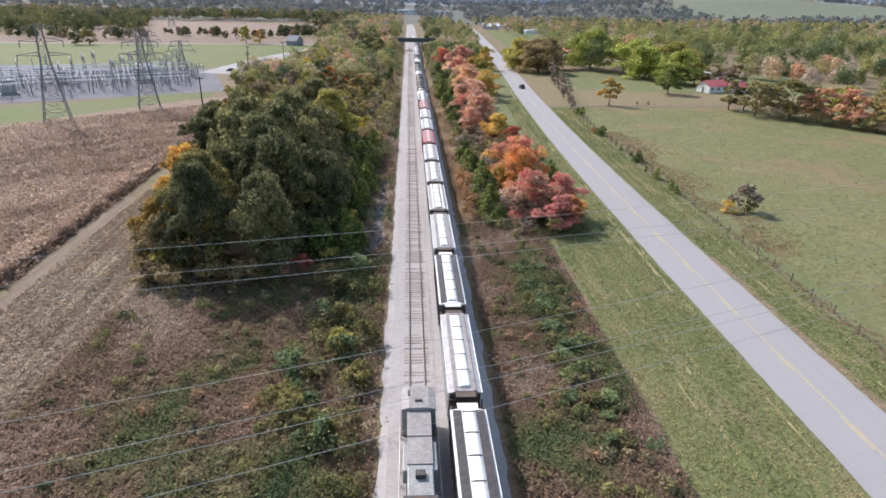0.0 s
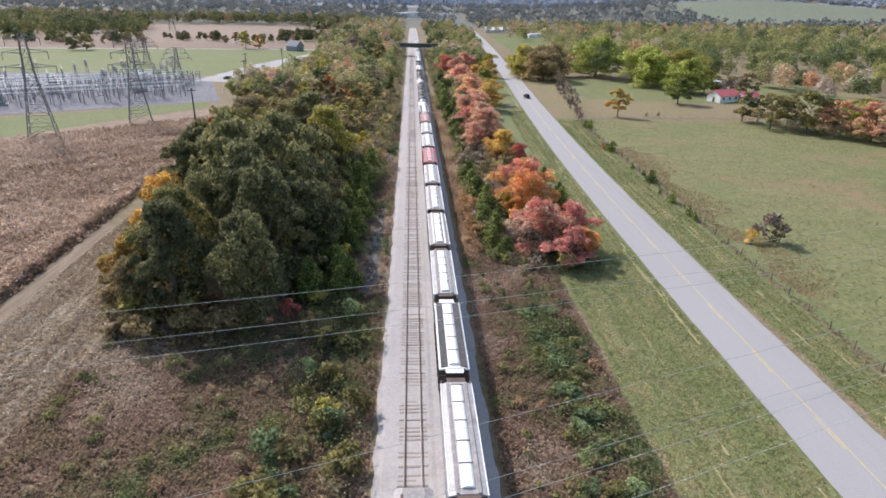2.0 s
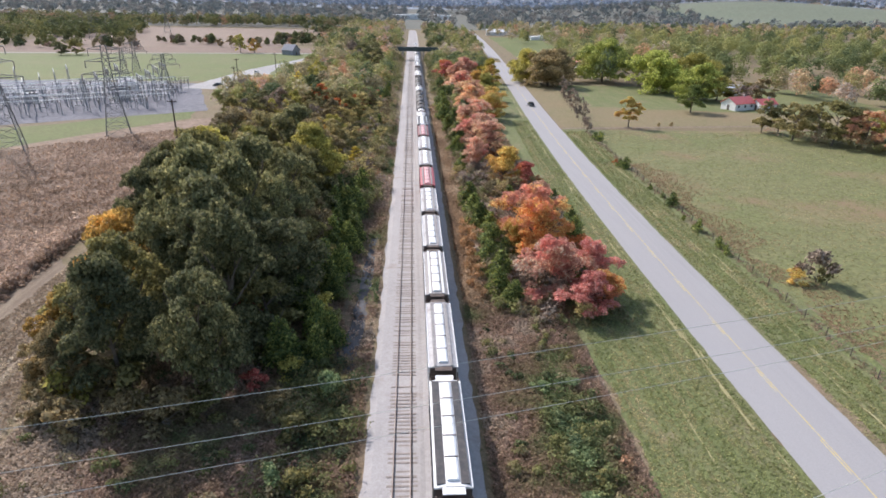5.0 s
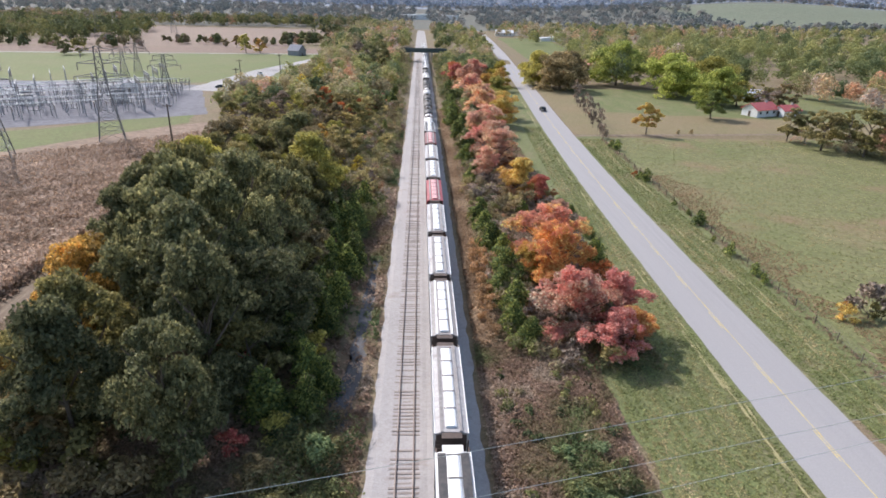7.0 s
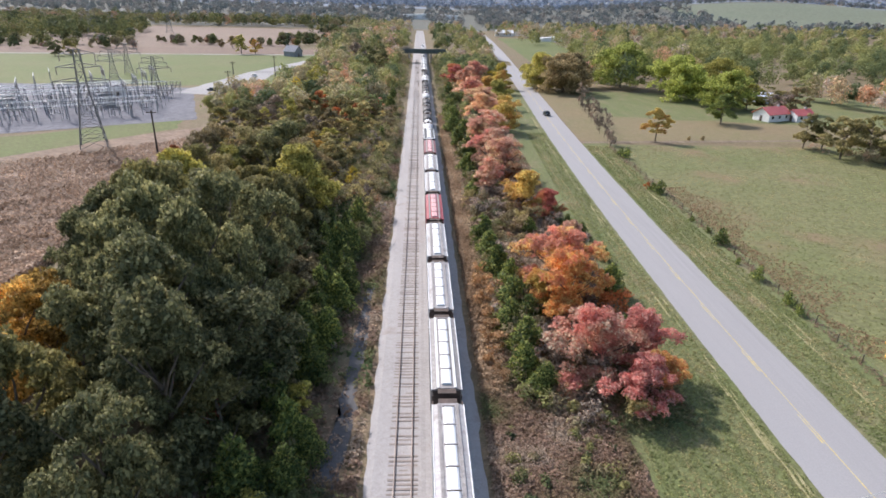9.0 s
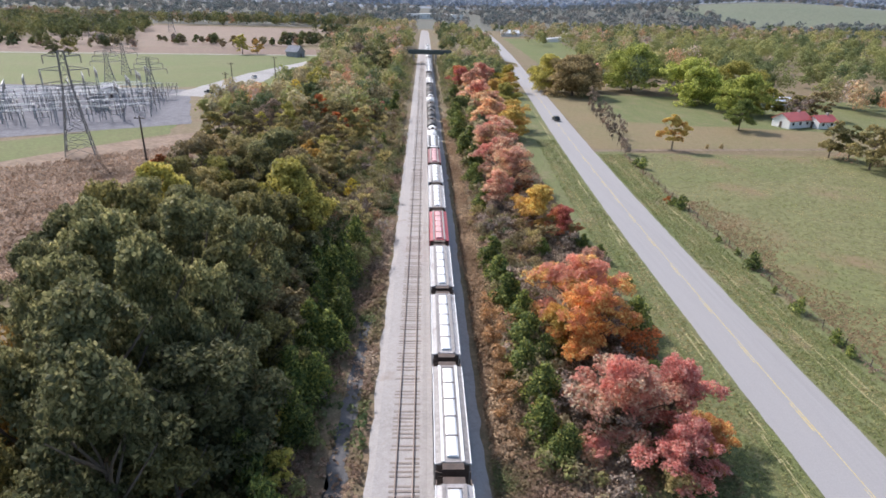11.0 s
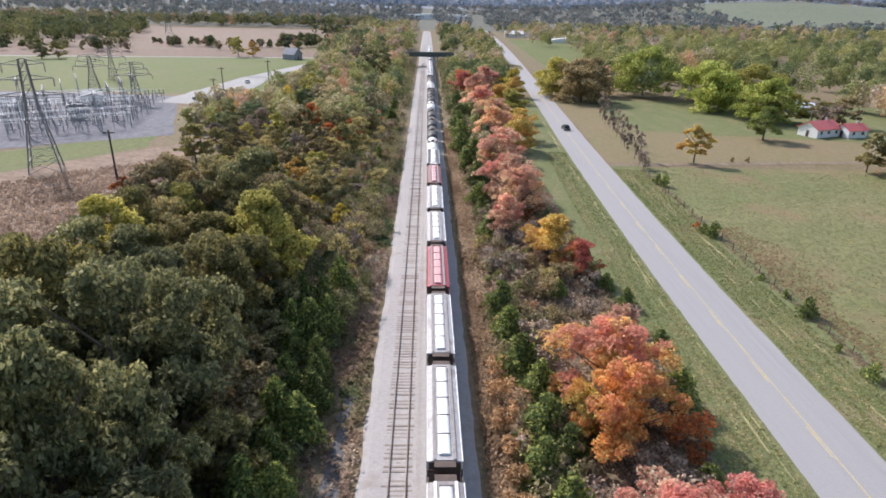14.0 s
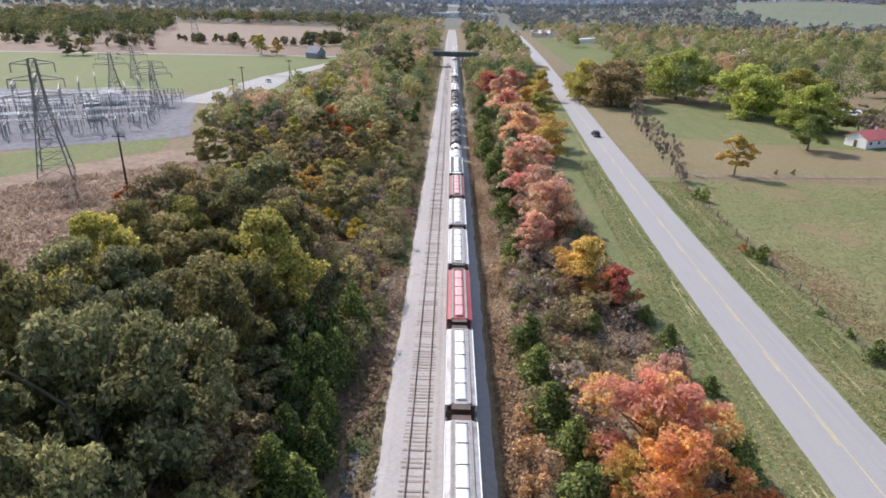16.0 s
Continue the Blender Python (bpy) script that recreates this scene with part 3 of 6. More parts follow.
def hopper(y, side, roof, hatch, label, L=15.1, dark_trough=False):
    """A covered hopper car: ribbed sides, cambered roof with a row of hatches, open ends over the trucks."""
    root = empty("hopper_car", pose(TRAIN_X, y, 0.0), label, "freight car", "cars of the train")
    h = L / 2
    bm = bmesh.new()
    prism(bm, ((-1.36, 1.15), (-1.43, 1.5), (-1.43, 3.95), (-1.33, 4.12), (1.33, 4.12), (1.43, 3.95), (1.43, 1.5), (1.36, 1.15)), -h + 1.0, h - 1.0)
    part("body", bm, side, root)
    # slope sheets below the body at both ends and in the middle
    for a, b in ((-h + 1.2, -0.4), (0.4, h - 1.2)):
        bm = bmesh.new()
        q = (b - a) / 2
        prism(bm, ((-1.4, 1.2), (1.4, 1.2), (0.6, 0.45), (-0.6, 0.45)), a + q * 0.3, b - q * 0.3)
        part("hopper_bay", bm, side, root)
    n = 11
    for s in (-1, 1):
        for i in range(n):
            yy = -h + 1.6 + (L - 3.2) * i / (n - 1)
            part("rib", boxes((s * 1.435 - 0.05, s * 1.435 + 0.05, yy - 0.06, yy + 0.06, 1.3, 3.95)), side, root)
    bm = bmesh.new()
    prism(bm, ((-1.43, 4.12), (-1.43, 4.2), (-1.0, 4.33), (-0.5, 4.40), (0.5, 4.40), (1.0, 4.33), (1.43, 4.2), (1.43, 4.12)), -h + 0.75, h - 0.75)
    part("roof", bm, roof, root)
    for s in (-1, 1):
        part("roof_rail", boxes((s * 1.42 - 0.04, s * 1.42 + 0.04, -h + 0.75, h - 0.75, 4.15, 4.27)), M["hatch"] if side is not M["maroon"] and side is not M["red"] else side, root)
        if dark_trough:
            part("roof_panel", boxes((s * 0.92 - 0.34, s * 0.92 + 0.34, -h + 1.0, h - 1.0, 4.3, 4.42)), M["black"], root)
        else:
            part("running_board", boxes((s * 0.80 - 0.13, s * 0.80 + 0.13, -h + 0.8, h - 0.8, 4.42, 4.46)), M["greyroof"] if roof is not M["greyroof"] else M["white"], root)
    k = 5
    for i in range(k):
        a = -h + 1.3 + (L - 2.6) * i / k
        b = -h + 1.3 + (L - 2.6) * (i + 1) / k - 0.05
        bm = bmesh.new()
        prism(bm, ((-0.47, 4.38), (-0.47, 4.5), (-0.3, 4.6), (0.3, 4.6), (0.47, 4.5), (0.47, 4.38)), a, b)
        lid = part("hatch_cover", bm, hatch, root)
        part("clamp", boxes((-0.53, 0.55, b - 0.11, b - 0.03, 4.58, 4.64)), M["steel"], lid)
    for d in (-1, 1):
        e = d * h
        y0, y1 = sorted((e, e - d * 1.25))
        part("end_platform", boxes((-1.35, 1.35, y0, y1, 1.0, 1.18), (-1.4, -1.28, y0, y0 + 0.12 if d < 0 else y1, 1.0, 4.1), (1.28, 1.4, y0, y0 + 0.12 if d < 0 else y1, 1.0, 4.1)), M["steel"] if side is not M["red"] else M["maroon"], root)
        part("end_sheet", boxes((-1.3, 1.3, e - d * 0.9 - 0.05, e - d * 0.9 + 0.05, 1.2, 4.1)), M["steel"], root)
        lad = bmesh.new()
        for s in (-1.25, -0.85):
            bar(lad, (s, e, 1.1), (s, e, 4.35), 0.04)
        for r in range(8):
            bar(lad, (-1.25, e, 1.4 + 0.38 * r), (-0.85, e, 1.4 + 0.38 * r), 0.03)
        part("ladder", lad, M["steel"], root)
        part("crossover_board", boxes((-0.85, 0.85, min(e, e - d * 0.7), max(e, e - d * 0.7), 4.3, 4.36)), M["steel"] if not dark_trough else M["white"], root)
        truck_mesh(root, e - d * 2.0)
        coupler(root, e - d * 0.1, d)
    part("brake_wheel", rod(bmesh.new(), (0.6, -h - 0.02, 3.1), (0.6, -h + 0.06, 3.1), 0.28, n=14), M["steel"], root)
    return root


def tank(y, skin, label, L=15.1):
    """A tank car: long drum with domed ends, a top fitting with its platform, and dark saddles."""
    root = empty("tank_car", pose(TRAIN_X, y, 0.0), label, "freight car", "cars of the train")
    h, r, zc = L / 2, 1.5, 2.75
    bm = bmesh.new()
    rings = [(-h + 0.75, 0.35), (-h + 0.85, 0.8), (-h + 1.1, 1.2), (-h + 1.5, 1.43), (-h + 1.9, 1.5), (-2.2, 1.5), (2.2, 1.5), (h - 1.9, 1.5), (h - 1.5, 1.43), (h - 1.1, 1.2), (h - 0.85, 0.8), (h - 0.75, 0.35)]
    loops = [[bm.verts.new((rr * math.cos(a * math.pi / 14), yy, zc + rr * math.sin(a * math.pi / 14))) for a in range(28)] for yy, rr in rings]
    for p, q in zip(loops, loops[1:]):
        for i in range(28):
            bm.faces.new((p[i], p[(i + 1) % 28], q[(i + 1) % 28], q[i]))
    bm.faces.new(loops[0])
    bm.faces.new(loops[-1])
    part("drum", bm, skin, root, smooth=True)
    dome = part("dome", rod(bmesh.new(), (0, 0, 4.15), (0, 0, 4.6), 0.5, n=18), M["steel"], root)
    part("valve", rod(bmesh.new(), (0.1, 0.1, 4.6), (0.1, 0.1, 4.78), 0.16, n=10), M["galv"], dome)
    pf = bmesh.new()
    for s in (-1, 1):
        box(pf, s * 0.95 - 0.3, s * 0.95 + 0.3, -1.3, 1.3, 4.16, 4.22)
        for yy in (-1.3, 0, 1.3):
            bar(pf, (s * 1.25, yy, 4.2), (s * 1.25, yy, 5.0), 0.05)
        bar(pf, (s * 1.25, -1.3, 5.0), (s * 1.25, 1.3, 5.0), 0.05)
    part("platform", pf, M["steel"], root)
    for yy in (-h + 3.4, h - 3.4):
        band = bmesh.new()
        ra = [band.verts.new((1.53 * math.cos(a * math.pi / 14), yy - 0.15, zc + 1.53 * math.sin(a * math.pi / 14))) for a in range(15)]
        rb = [band.verts.new((1.53 * math.cos(a * math.pi / 14), yy + 0.15, zc + 1.53 * math.sin(a * math.pi / 14))) for a in range(15)]
        for i in range(14):
            band.faces.new((ra[i], ra[i + 1], rb[i + 1], rb[i]))
        part("band", band, M["steel"], root)
    for d in (-1, 1):
        e = d * h
        part("end_sill", boxes((-1.4, 1.4, min(e, e - d * 0.9), max(e, e - d * 0.9), 0.95, 1.2), (-0.35, 0.35, min(e - d * 0.5, e - d * 4), max(e - d * 0.5, e - d * 4), 0.9, 1.35)), M["black"], root)
        part("saddle", boxes((-1.2, 1.2, e - d * 2.4 - 0.3, e - d * 2.4 + 0.3, 1.1, 2.0)), M["black"], root)
        truck_mesh(root, e - d * 2.0)
        coupler(root, e - d * 0.1, d)
    return root


WHITE = "dusty white covered hopper car with bright roof hatches"
GREY = "grey covered hopper car with white roof hatches"
PITCH, FIRST = 15.9, 141.2
first_of = {}


def car(kind, y):
    """Builds the first car of a kind, then copies it."""
    if kind in first_of:
        return copy_thing(first_of[kind], pose(TRAIN_X, y, 0))
    if kind == "w":
        ob = hopper(y, M["white"], M["roofwhite"], M["hatch"], WHITE)
    elif kind == "g":
        ob = hopper(y, M["greyroof"], M["greyroof"], M["hatch"], GREY)
    elif kind == "k":
        ob = hopper(y, M["black"], M["white"], M["hatch"], "black and white covered hopper car with dark roof troughs", dark_trough=True)
    elif kind == "r":
        ob = hopper(y, M["red"], M["red"], M["pinkhatch"], "faded red covered hopper car with chalky hatches")
    elif kind == "m":
        ob = hopper(y, M["maroon"], M["maroon"], M["pinkhatch"], "dull maroon covered hopper car with pale hatches")
    elif kind == "T":
        ob = tank(y, M["white"], "white tank car with a dark top platform")
    else:
        ob = tank(y, M["black"], "black tank car with a dark top platform")
    first_of[kind] = ob
    return ob


# counted from the red car: towards the start of the walk, then away from it
for i, kind in enumerate("wwgwkwkwwkwww"):
    car(kind, FIRST - PITCH * (i + 1))
for i, kind in enumerate("rwwmkTtttTttwTtwkwgwtTkwwgkw"):
    car(kind, FIRST + PITCH * i)

# ---------------------------------------------------------------- locomotive on the near track
loco = empty("locomotive", pose(0, 0, 0), "grey road locomotive with orange-striped walkways, standing on the empty track", "locomotive")
part("frame", boxes((-1.5, 1.5, 20.6, 41.0, 1.0, 1.55), bevel=0.05), M["black"], loco)
part("cab", boxes((-1.36, 1.36, 36.9, 39.3, 1.55, 4.35), bevel=0.12), M["locogrey"], loco)
bm = bmesh.new()
prism(bm, ((-1.4, 4.3), (-1.4, 4.42), (-0.8, 4.62), (0.8, 4.62), (1.4, 4.42), (1.4, 4.3)), 36.6, 39.5)
cab_roof = part("cab_roof", bm, M["greyroof"], loco, "pale curved cab roof")
part("horn", boxes((-0.3, 0.3, 37.4, 37.6, 4.6, 4.75), (-0.9, -0.7, 38.2, 38.9, 4.55, 4.66)), M["steel"], cab_roof)
part("nose", boxes((-1.05, 1.05, 39.3, 40.9, 1.55, 3.1), bevel=0.15), M["locogrey"], loco)
for s in (-0.75, 0.75):
    part("windshield", boxes((s - 0.55, s + 0.55, 39.28, 39.325, 3.3, 4.05)), M["glass"], loco)
part("hood", boxes((-0.92, 0.92, 21.4, 36.9, 1.55, 4.25), bevel=0.1), M["locogrey"], loco)
for a, b in ((33.6, 36.6), (30.6, 33.45)):
    part("hood_panel", boxes((-0.94, 0.94, a, b, 4.24, 4.33), bevel=0.03), M["greyroof"], loco)
part("blower_duct", boxes((-1.25, 1.25, 30.2, 33.2, 2.9, 4.1), bevel=0.1), M["locogrey"], loco)
part("exhaust_stack", boxes((-0.35, 0.35, 29.2, 29.8, 4.25, 4.6), bevel=0.04), M["black"], loco)
part("radiator_top", boxes((-1.2, 1.2, 22.0, 27.6, 3.9, 4.45), bevel=0.08), M["black"], loco)
for yy in (22.9, 24.8, 26.7):
    part("fan", rod(bmesh.new(), (0, yy, 4.45), (0, yy, 4.53), 0.75, n=24), M["steel"], loco)
for s in (-1, 1):
    part("walkway", boxes((s * 1.28 - 0.27, s * 1.28 + 0.27, 21.0, 36.8, 1.55, 1.6)), M["greyroof"] if s < 0 else M["locogrey"], loco)
    rail = bmesh.new()
    bar(rail, (s * 1.52, 21.0, 2.6), (s * 1.52, 36.8, 2.6), 0.05)
    part("handrail", rail, M["white"], loco)
    for i in range(13):
        part("stanchion", bar(bmesh.new(), (s * 1.52, 21.1 + 1.3 * i, 1.5), (s * 1.52, 21.1 + 1.3 * i, 2.6), 0.07), M["orange"], loco, "orange and white stanchion")
    for i in range(7):
        part("side_stripe", boxes((s * 1.52 - 0.02, s * 1.52 + 0.02, 21.6 + 2.2 * i, 22.7 + 2.2 * i, 1.1, 1.5)), M["orange"] if i % 2 else M["white"], loco)
for yy in (24.5, 37.5):
    t = part("truck", boxes((-1.2, -1.0, yy - 2.1, yy + 2.1, 0.5, 0.95), (1.0, 1.2, yy - 2.1, yy + 2.1, 0.5, 0.95), bevel=0.04), M["black"], loco)
    for dy in (-1.7, 0, 1.7):
        for s in (-0.75, 0.75):
            part("wheel", rod(bmesh.new(), (s - 0.06, yy + dy, 0.67), (s + 0.06, yy + dy, 0.67), 0.5, n=16), M["steel"], t)
part("fuel_tank", boxes((-1.3, 1.3, 28.2, 33.2, 0.35, 1.05), bevel=0.12), M["black"], loco)


# ---------------------------------------------------------------- plants
rng = np.random.default_rng(4)


def leaf_faces(c, nrm, size):
    """Four-cornered sprays at the centres c, facing nrm."""
    n = len(c)
    t = rng.normal(size=(n, 3))
    t -= nrm * (t * nrm).sum(1, keepdims=True)
    t /= np.linalg.norm(t, axis=1, keepdims=True) + 1e-9
    b = np.cross(nrm, t)
    s = (size * rng.uniform(0.6, 1.4, n))[:, None]
    w = rng.uniform(0.35, 0.75, n)[:, None]
    k = rng.uniform(-0.35, 0.35, (n, 1))
    v = np.stack([c - t * s * 0.5, c + b * s * w * 0.5 + t * s * k * 0.4, c + t * s * 0.5 + nrm * s * 0.12, c - b * s * w * 0.5 + t * s * k * 0.4], axis=1)
    return v.reshape(-1, 3), np.arange(4 * n).reshape(-1, 4)


def lumps(nb, R, H, base_z, shape):
    """Centres and sizes of the lumps of foliage that make up a crown."""
    out = []
    for i in range(nb):
        a, u = rng.uniform(0, 6.283), rng.uniform(0, 1) ** 0.6
        if shape == "cone":
            zz = (i + 0.5) / nb
            rr = R * (1 - zz) ** 0.65 * rng.uniform(0.25, 0.7)
            out.append((rr * math.cos(a), rr * math.sin(a), base_z + zz * (H - base_z) * 0.95, R * (0.62 - 0.42 * zz)))
            continue
        zz = rng.uniform(0.0, 1.0)
        ring = math.sqrt(max(0.05, 1 - (2 * zz - (0.75 if shape == "dome" else 1.0)) ** 2 * 0.9)) if shape != "vase" else 0.45 + 0.6 * zz
        rr = R * 0.9 * ring * u
        out.append((rr * math.cos(a), rr * math.sin(a), base_z + (H - base_z) * (0.04 + 0.84 * zz), R * rng.uniform(0.14, 0.36)))
    return out


def crown(name, R, H, base_z, nb, nleaf, size, shape="dome", fill=0.25, tufts=0):
    ls = lumps(nb, R, H, base_z, shape)
    if tufts:
        # every lobe carries smaller tufts on its outer side
        out = []
        for x, y, z, r in ls:
            r = max(r, R * 0.24)
            for _ in range(tufts):
                d = rng.normal(size=3)
                d[2] = abs(d[2]) * 0.9 - 0.25
                d /= np.linalg.norm(d)
                q = rng.uniform(0.55, 0.95) * r
                out.append((x + d[0] * q, y + d[1] * q, z + d[2] * q * 0.85, r * rng.uniform(0.3, 0.52)))
        ls = out
    w = np.array([l[3] ** 2 for l in ls])
    cnt = np.maximum(1, (nleaf * w / w.sum()).astype(int))
    cs, ns = [], []
    for (x, y, z, r), k in zip(ls, cnt):
        d = rng.normal(size=(k, 3))
        d /= np.linalg.norm(d, axis=1, keepdims=True)
        d[:, 2] = np.where(d[:, 2] < -0.3, -d[:, 2], d[:, 2])
        rad = r * np.where(rng.uniform(size=k) < fill, rng.uniform(0.3, 0.9, k), rng.uniform(0.86, 1.14, k))
        cs.append(np.array([x, y, z]) + d * rad[:, None] * np.array([1, 1, 0.85]))
        n2 = d + rng.normal(size=(k, 3)) * 0.7
        ns.append(n2 / np.linalg.norm(n2, axis=1, keepdims=True))
    v, f = leaf_faces(np.concatenate(cs), np.concatenate(ns), size)
    v[:, 2] = np.maximum(v[:, 2], 0.05)
    me = bpy.data.meshes.new(name)
    me.from_pydata(v.tolist(), [], f.tolist())
    me.materials.append(F["oak"])
    return me


def trunk_mesh(name, H, r, limbs, spread, top=0.6):
    """A tapered, leaning trunk with limbs that fork upwards."""
    bm = bmesh.new()
    p = Vector((0, 0, -0.4))
    for i in range(4):
        q = Vector((rng.normal() * 0.12 * i, rng.normal() * 0.12 * i, H * top * (i + 1) / 4))
        rod(bm, p, q, r * (1 - 0.19 * i), r * (1 - 0.19 * (i + 1)), 7, False)
        p = q
    for i in range(limbs):
        a = 6.283 * i / limbs + rng.uniform(-0.4, 0.4)
        s = Vector((0, 0, H * top * rng.uniform(0.4, 1.0)))
        m = s + Vector((math.cos(a) * spread * 0.45, math.sin(a) * spread * 0.45, H * 0.16))
        e = m + Vector((math.cos(a + 0.3) * spread * 0.4, math.sin(a + 0.3) * spread * 0.4, H * 0.15))
        rod(bm, s, m, r * 0.42, r * 0.28, 5, False)
        rod(bm, m, e, r * 0.28, r * 0.10, 5, False)
    me = bpy.data.meshes.new(name)
    bm.to_mesh(me)
    bm.free()
    me.materials.append(M["bark"])
    return me


CROWNS = {
    "big": [crown("crown", 6.2, 13.6, 2.0, 30, 17000, 0.42, tufts=9) for _ in range(5)],
    "maple": [crown("crown", 5.3, 9.3, 0.8, 28, 12000, 0.37, "dome", 0.3, tufts=8) for _ in range(4)],
    "mid": [crown("crown", 4.2, 10.4, 1.2, 22, 6000, 0.46, tufts=7) for _ in range(5)],
    "thin": [crown("crown", 3.4, 9.5, 1.0, 18, 900, 0.55, "vase", 0.6) for _ in range(4)],
    "far": [crown("crown", 6.2, 14.0, 1.2, 24, 3600, 0.8, tufts=7) for _ in range(5)],
    "shrub": [crown("crown", 2.0, 3.0, 0.1, 12, 700, 0.38, "dome", 0.4) for _ in range(5)],
    "bareshrub": [crown("crown", 2.6, 3.4, 0.2, 14, 800, 0.34, "vase", 0.7) for _ in range(4)],
    "cedar": [crown("crown", 2.15, 4.7, 0.1, 30, 3000, 0.32, "cone", 0.2) for _ in range(4)],
    "yardbig": [crown("crown", 12.2, 18.2, 0.2, 60, 17000, 0.8, tufts=8) for _ in range(3)],
    "bush": [crown("crown", 1.05, 2.3, 0.1, 12, 420, 0.30, "cone", 0.2) for _ in range(3)],
}
TRUNKS = {
    "big": [trunk_mesh("trunk", 13, 0.34, 6, 4.5) for _ in range(3)],
    "maple": [trunk_mesh("trunk", 9.5, 0.22, 7, 4.2, 0.4) for _ in range(2)],
    "mid": [trunk_mesh("trunk", 10, 0.22, 5, 3.4) for _ in range(3)],
    "thin": [trunk_mesh("trunk", 9, 0.15, 7, 3.0, 0.7) for _ in range(3)],
    "far": [trunk_mesh("trunk", 13, 0.40, 5, 4.5) for _ in range(2)],
    "shrub": [trunk_mesh("trunk", 2.6, 0.06, 5, 1.6, 0.3) for _ in range(2)],
    "bareshrub": [trunk_mesh("trunk", 3.2, 0.06, 7, 2.2, 0.3) for _ in range(2)],
    "cedar": [trunk_mesh("trunk", 5, 0.10, 3, 0.8, 0.85) for _ in range(2)],
    "yardbig": [trunk_mesh("trunk", 16, 0.55, 7, 8.0, 0.45) for _ in range(2)],
    "bush": [trunk_mesh("trunk", 2.2, 0.05, 3, 0.5, 0.8) for _ in range(2)],
}
NAMES = {"big": "tree", "maple": "maple_tree", "mid": "tree", "thin": "tree", "far": "tree", "yardbig": "tree", "shrub": "shrub", "bareshrub": "shrub", "cedar": "cedar_tree", "bush": "cedar_bush"}
LOOK = {
    "oak": "dark green leafy oak tree", "oak2": "olive green oak tree turning brown", "oakorange": "orange autumn oak tree",
    "rust": "rust-coloured autumn tree", "brown": "brown autumn tree", "tan": "pale olive half-bare autumn tree", "yellow": "bright yellow autumn tree",
    "olive": "yellow-green autumn tree", "pink": "dusty pink autumn maple", "redleaf": "deep red autumn maple", "coral": "coral red autumn maple",
    "orangeleaf": "bright orange autumn maple", "peach": "peach and yellow autumn maple", "crimson": "crimson pink autumn maple", "gold": "golden yellow autumn maple", "cedar": "dense dark green cedar", "bare": "grey-brown leafless tangle of twigs",
    "yard": "fresh green yard tree with a rounded crown", "straw": "orange-tan dried brush", "vine": "low tangle of green vines",
}


def plant(shape, leaf, x, y, s=1.0, sz=None, group="", where=""):
    i = rng.integers(0, 1000)
    root = empty(NAMES[shape], pose(x, y, terrain(x, y), 0, 0, rng.uniform(0, 360)), LOOK[leaf] + (" " + where if where else ""), "cedar" if leaf == "cedar" else ("shrub" if "shrub" in shape else "tree"), group)
    root.scale = (s * rng.uniform(0.85, 1.2), s * rng.uniform(0.85, 1.2), (s if sz is None else sz) * rng.uniform(0.94, 1.06))
    t = new("trunk", TRUNKS[shape][i % len(TRUNKS[shape])])
    t.parent = root
    c = new("crown", CROWNS[shape][i % len(CROWNS[shape])])
    c.parent = root
    c.material_slots[0].link = "OBJECT"
    c.material_slots[0].material = F[leaf]
    return root


def pick(*weights):
    """A leaf colour by weight: name, share, name, share ..."""
    names, ws = weights[::2], np.array(weights[1::2], float)
    return names[rng.choice(len(names), p=ws / ws.sum())]


# the oak wood west of the tracks
W = "in the railway wood"
for y in np.arange(72.0, 178, 8.2):
    left = -34.5 if y < 84 else -37.5 if y < 110 else (-38.5 if y < 140 else -40)
    for x in np.arange(left, -15.5, 6.9):
        xx, yy = x + rng.uniform(-2, 2), y + rng.uniform(-2.4, 2.4)
        if xx > -24 and yy > 160:
            plant("mid", pick("tan", 3, "olive", 2, "oak2", 2), xx, yy, rng.uniform(0.5, 0.7), group="trees of the wood", where=W)
            continue
        if xx > -18 and yy > 100:
            leaf = pick("oak", 2, "brown", 2, "oak2", 2)
            plant("mid", leaf, xx, yy, rng.uniform(0.7, 0.95), group="trees of the wood", where=W)
            continue
        if xx < -33.5 and 84 < yy < 102:
            leaf = "oakorange"
        elif yy < 86 and xx < -30:
            leaf = pick("brown", 2, "oakorange", 1, "oak2", 2)
        elif yy < 135:
            leaf = pick("oak", 6, "oak2", 3)
        else:
            leaf = pick("oak", 3, "oak2", 4.5, "brown", 1, "tan", 1.5, "olive", 1.5)
        s = rng.uniform(0.76, 1.12) * (0.72 if yy < 84 and xx < -28 else 1.0)
        tall = s * (1.42 if 70 < yy < 126 and -32 < xx < -17 else 1.2 if 80 < yy < 126 else 1.04)
        plant("big", leaf, xx, yy, s, tall, group="trees of the wood", where=W)
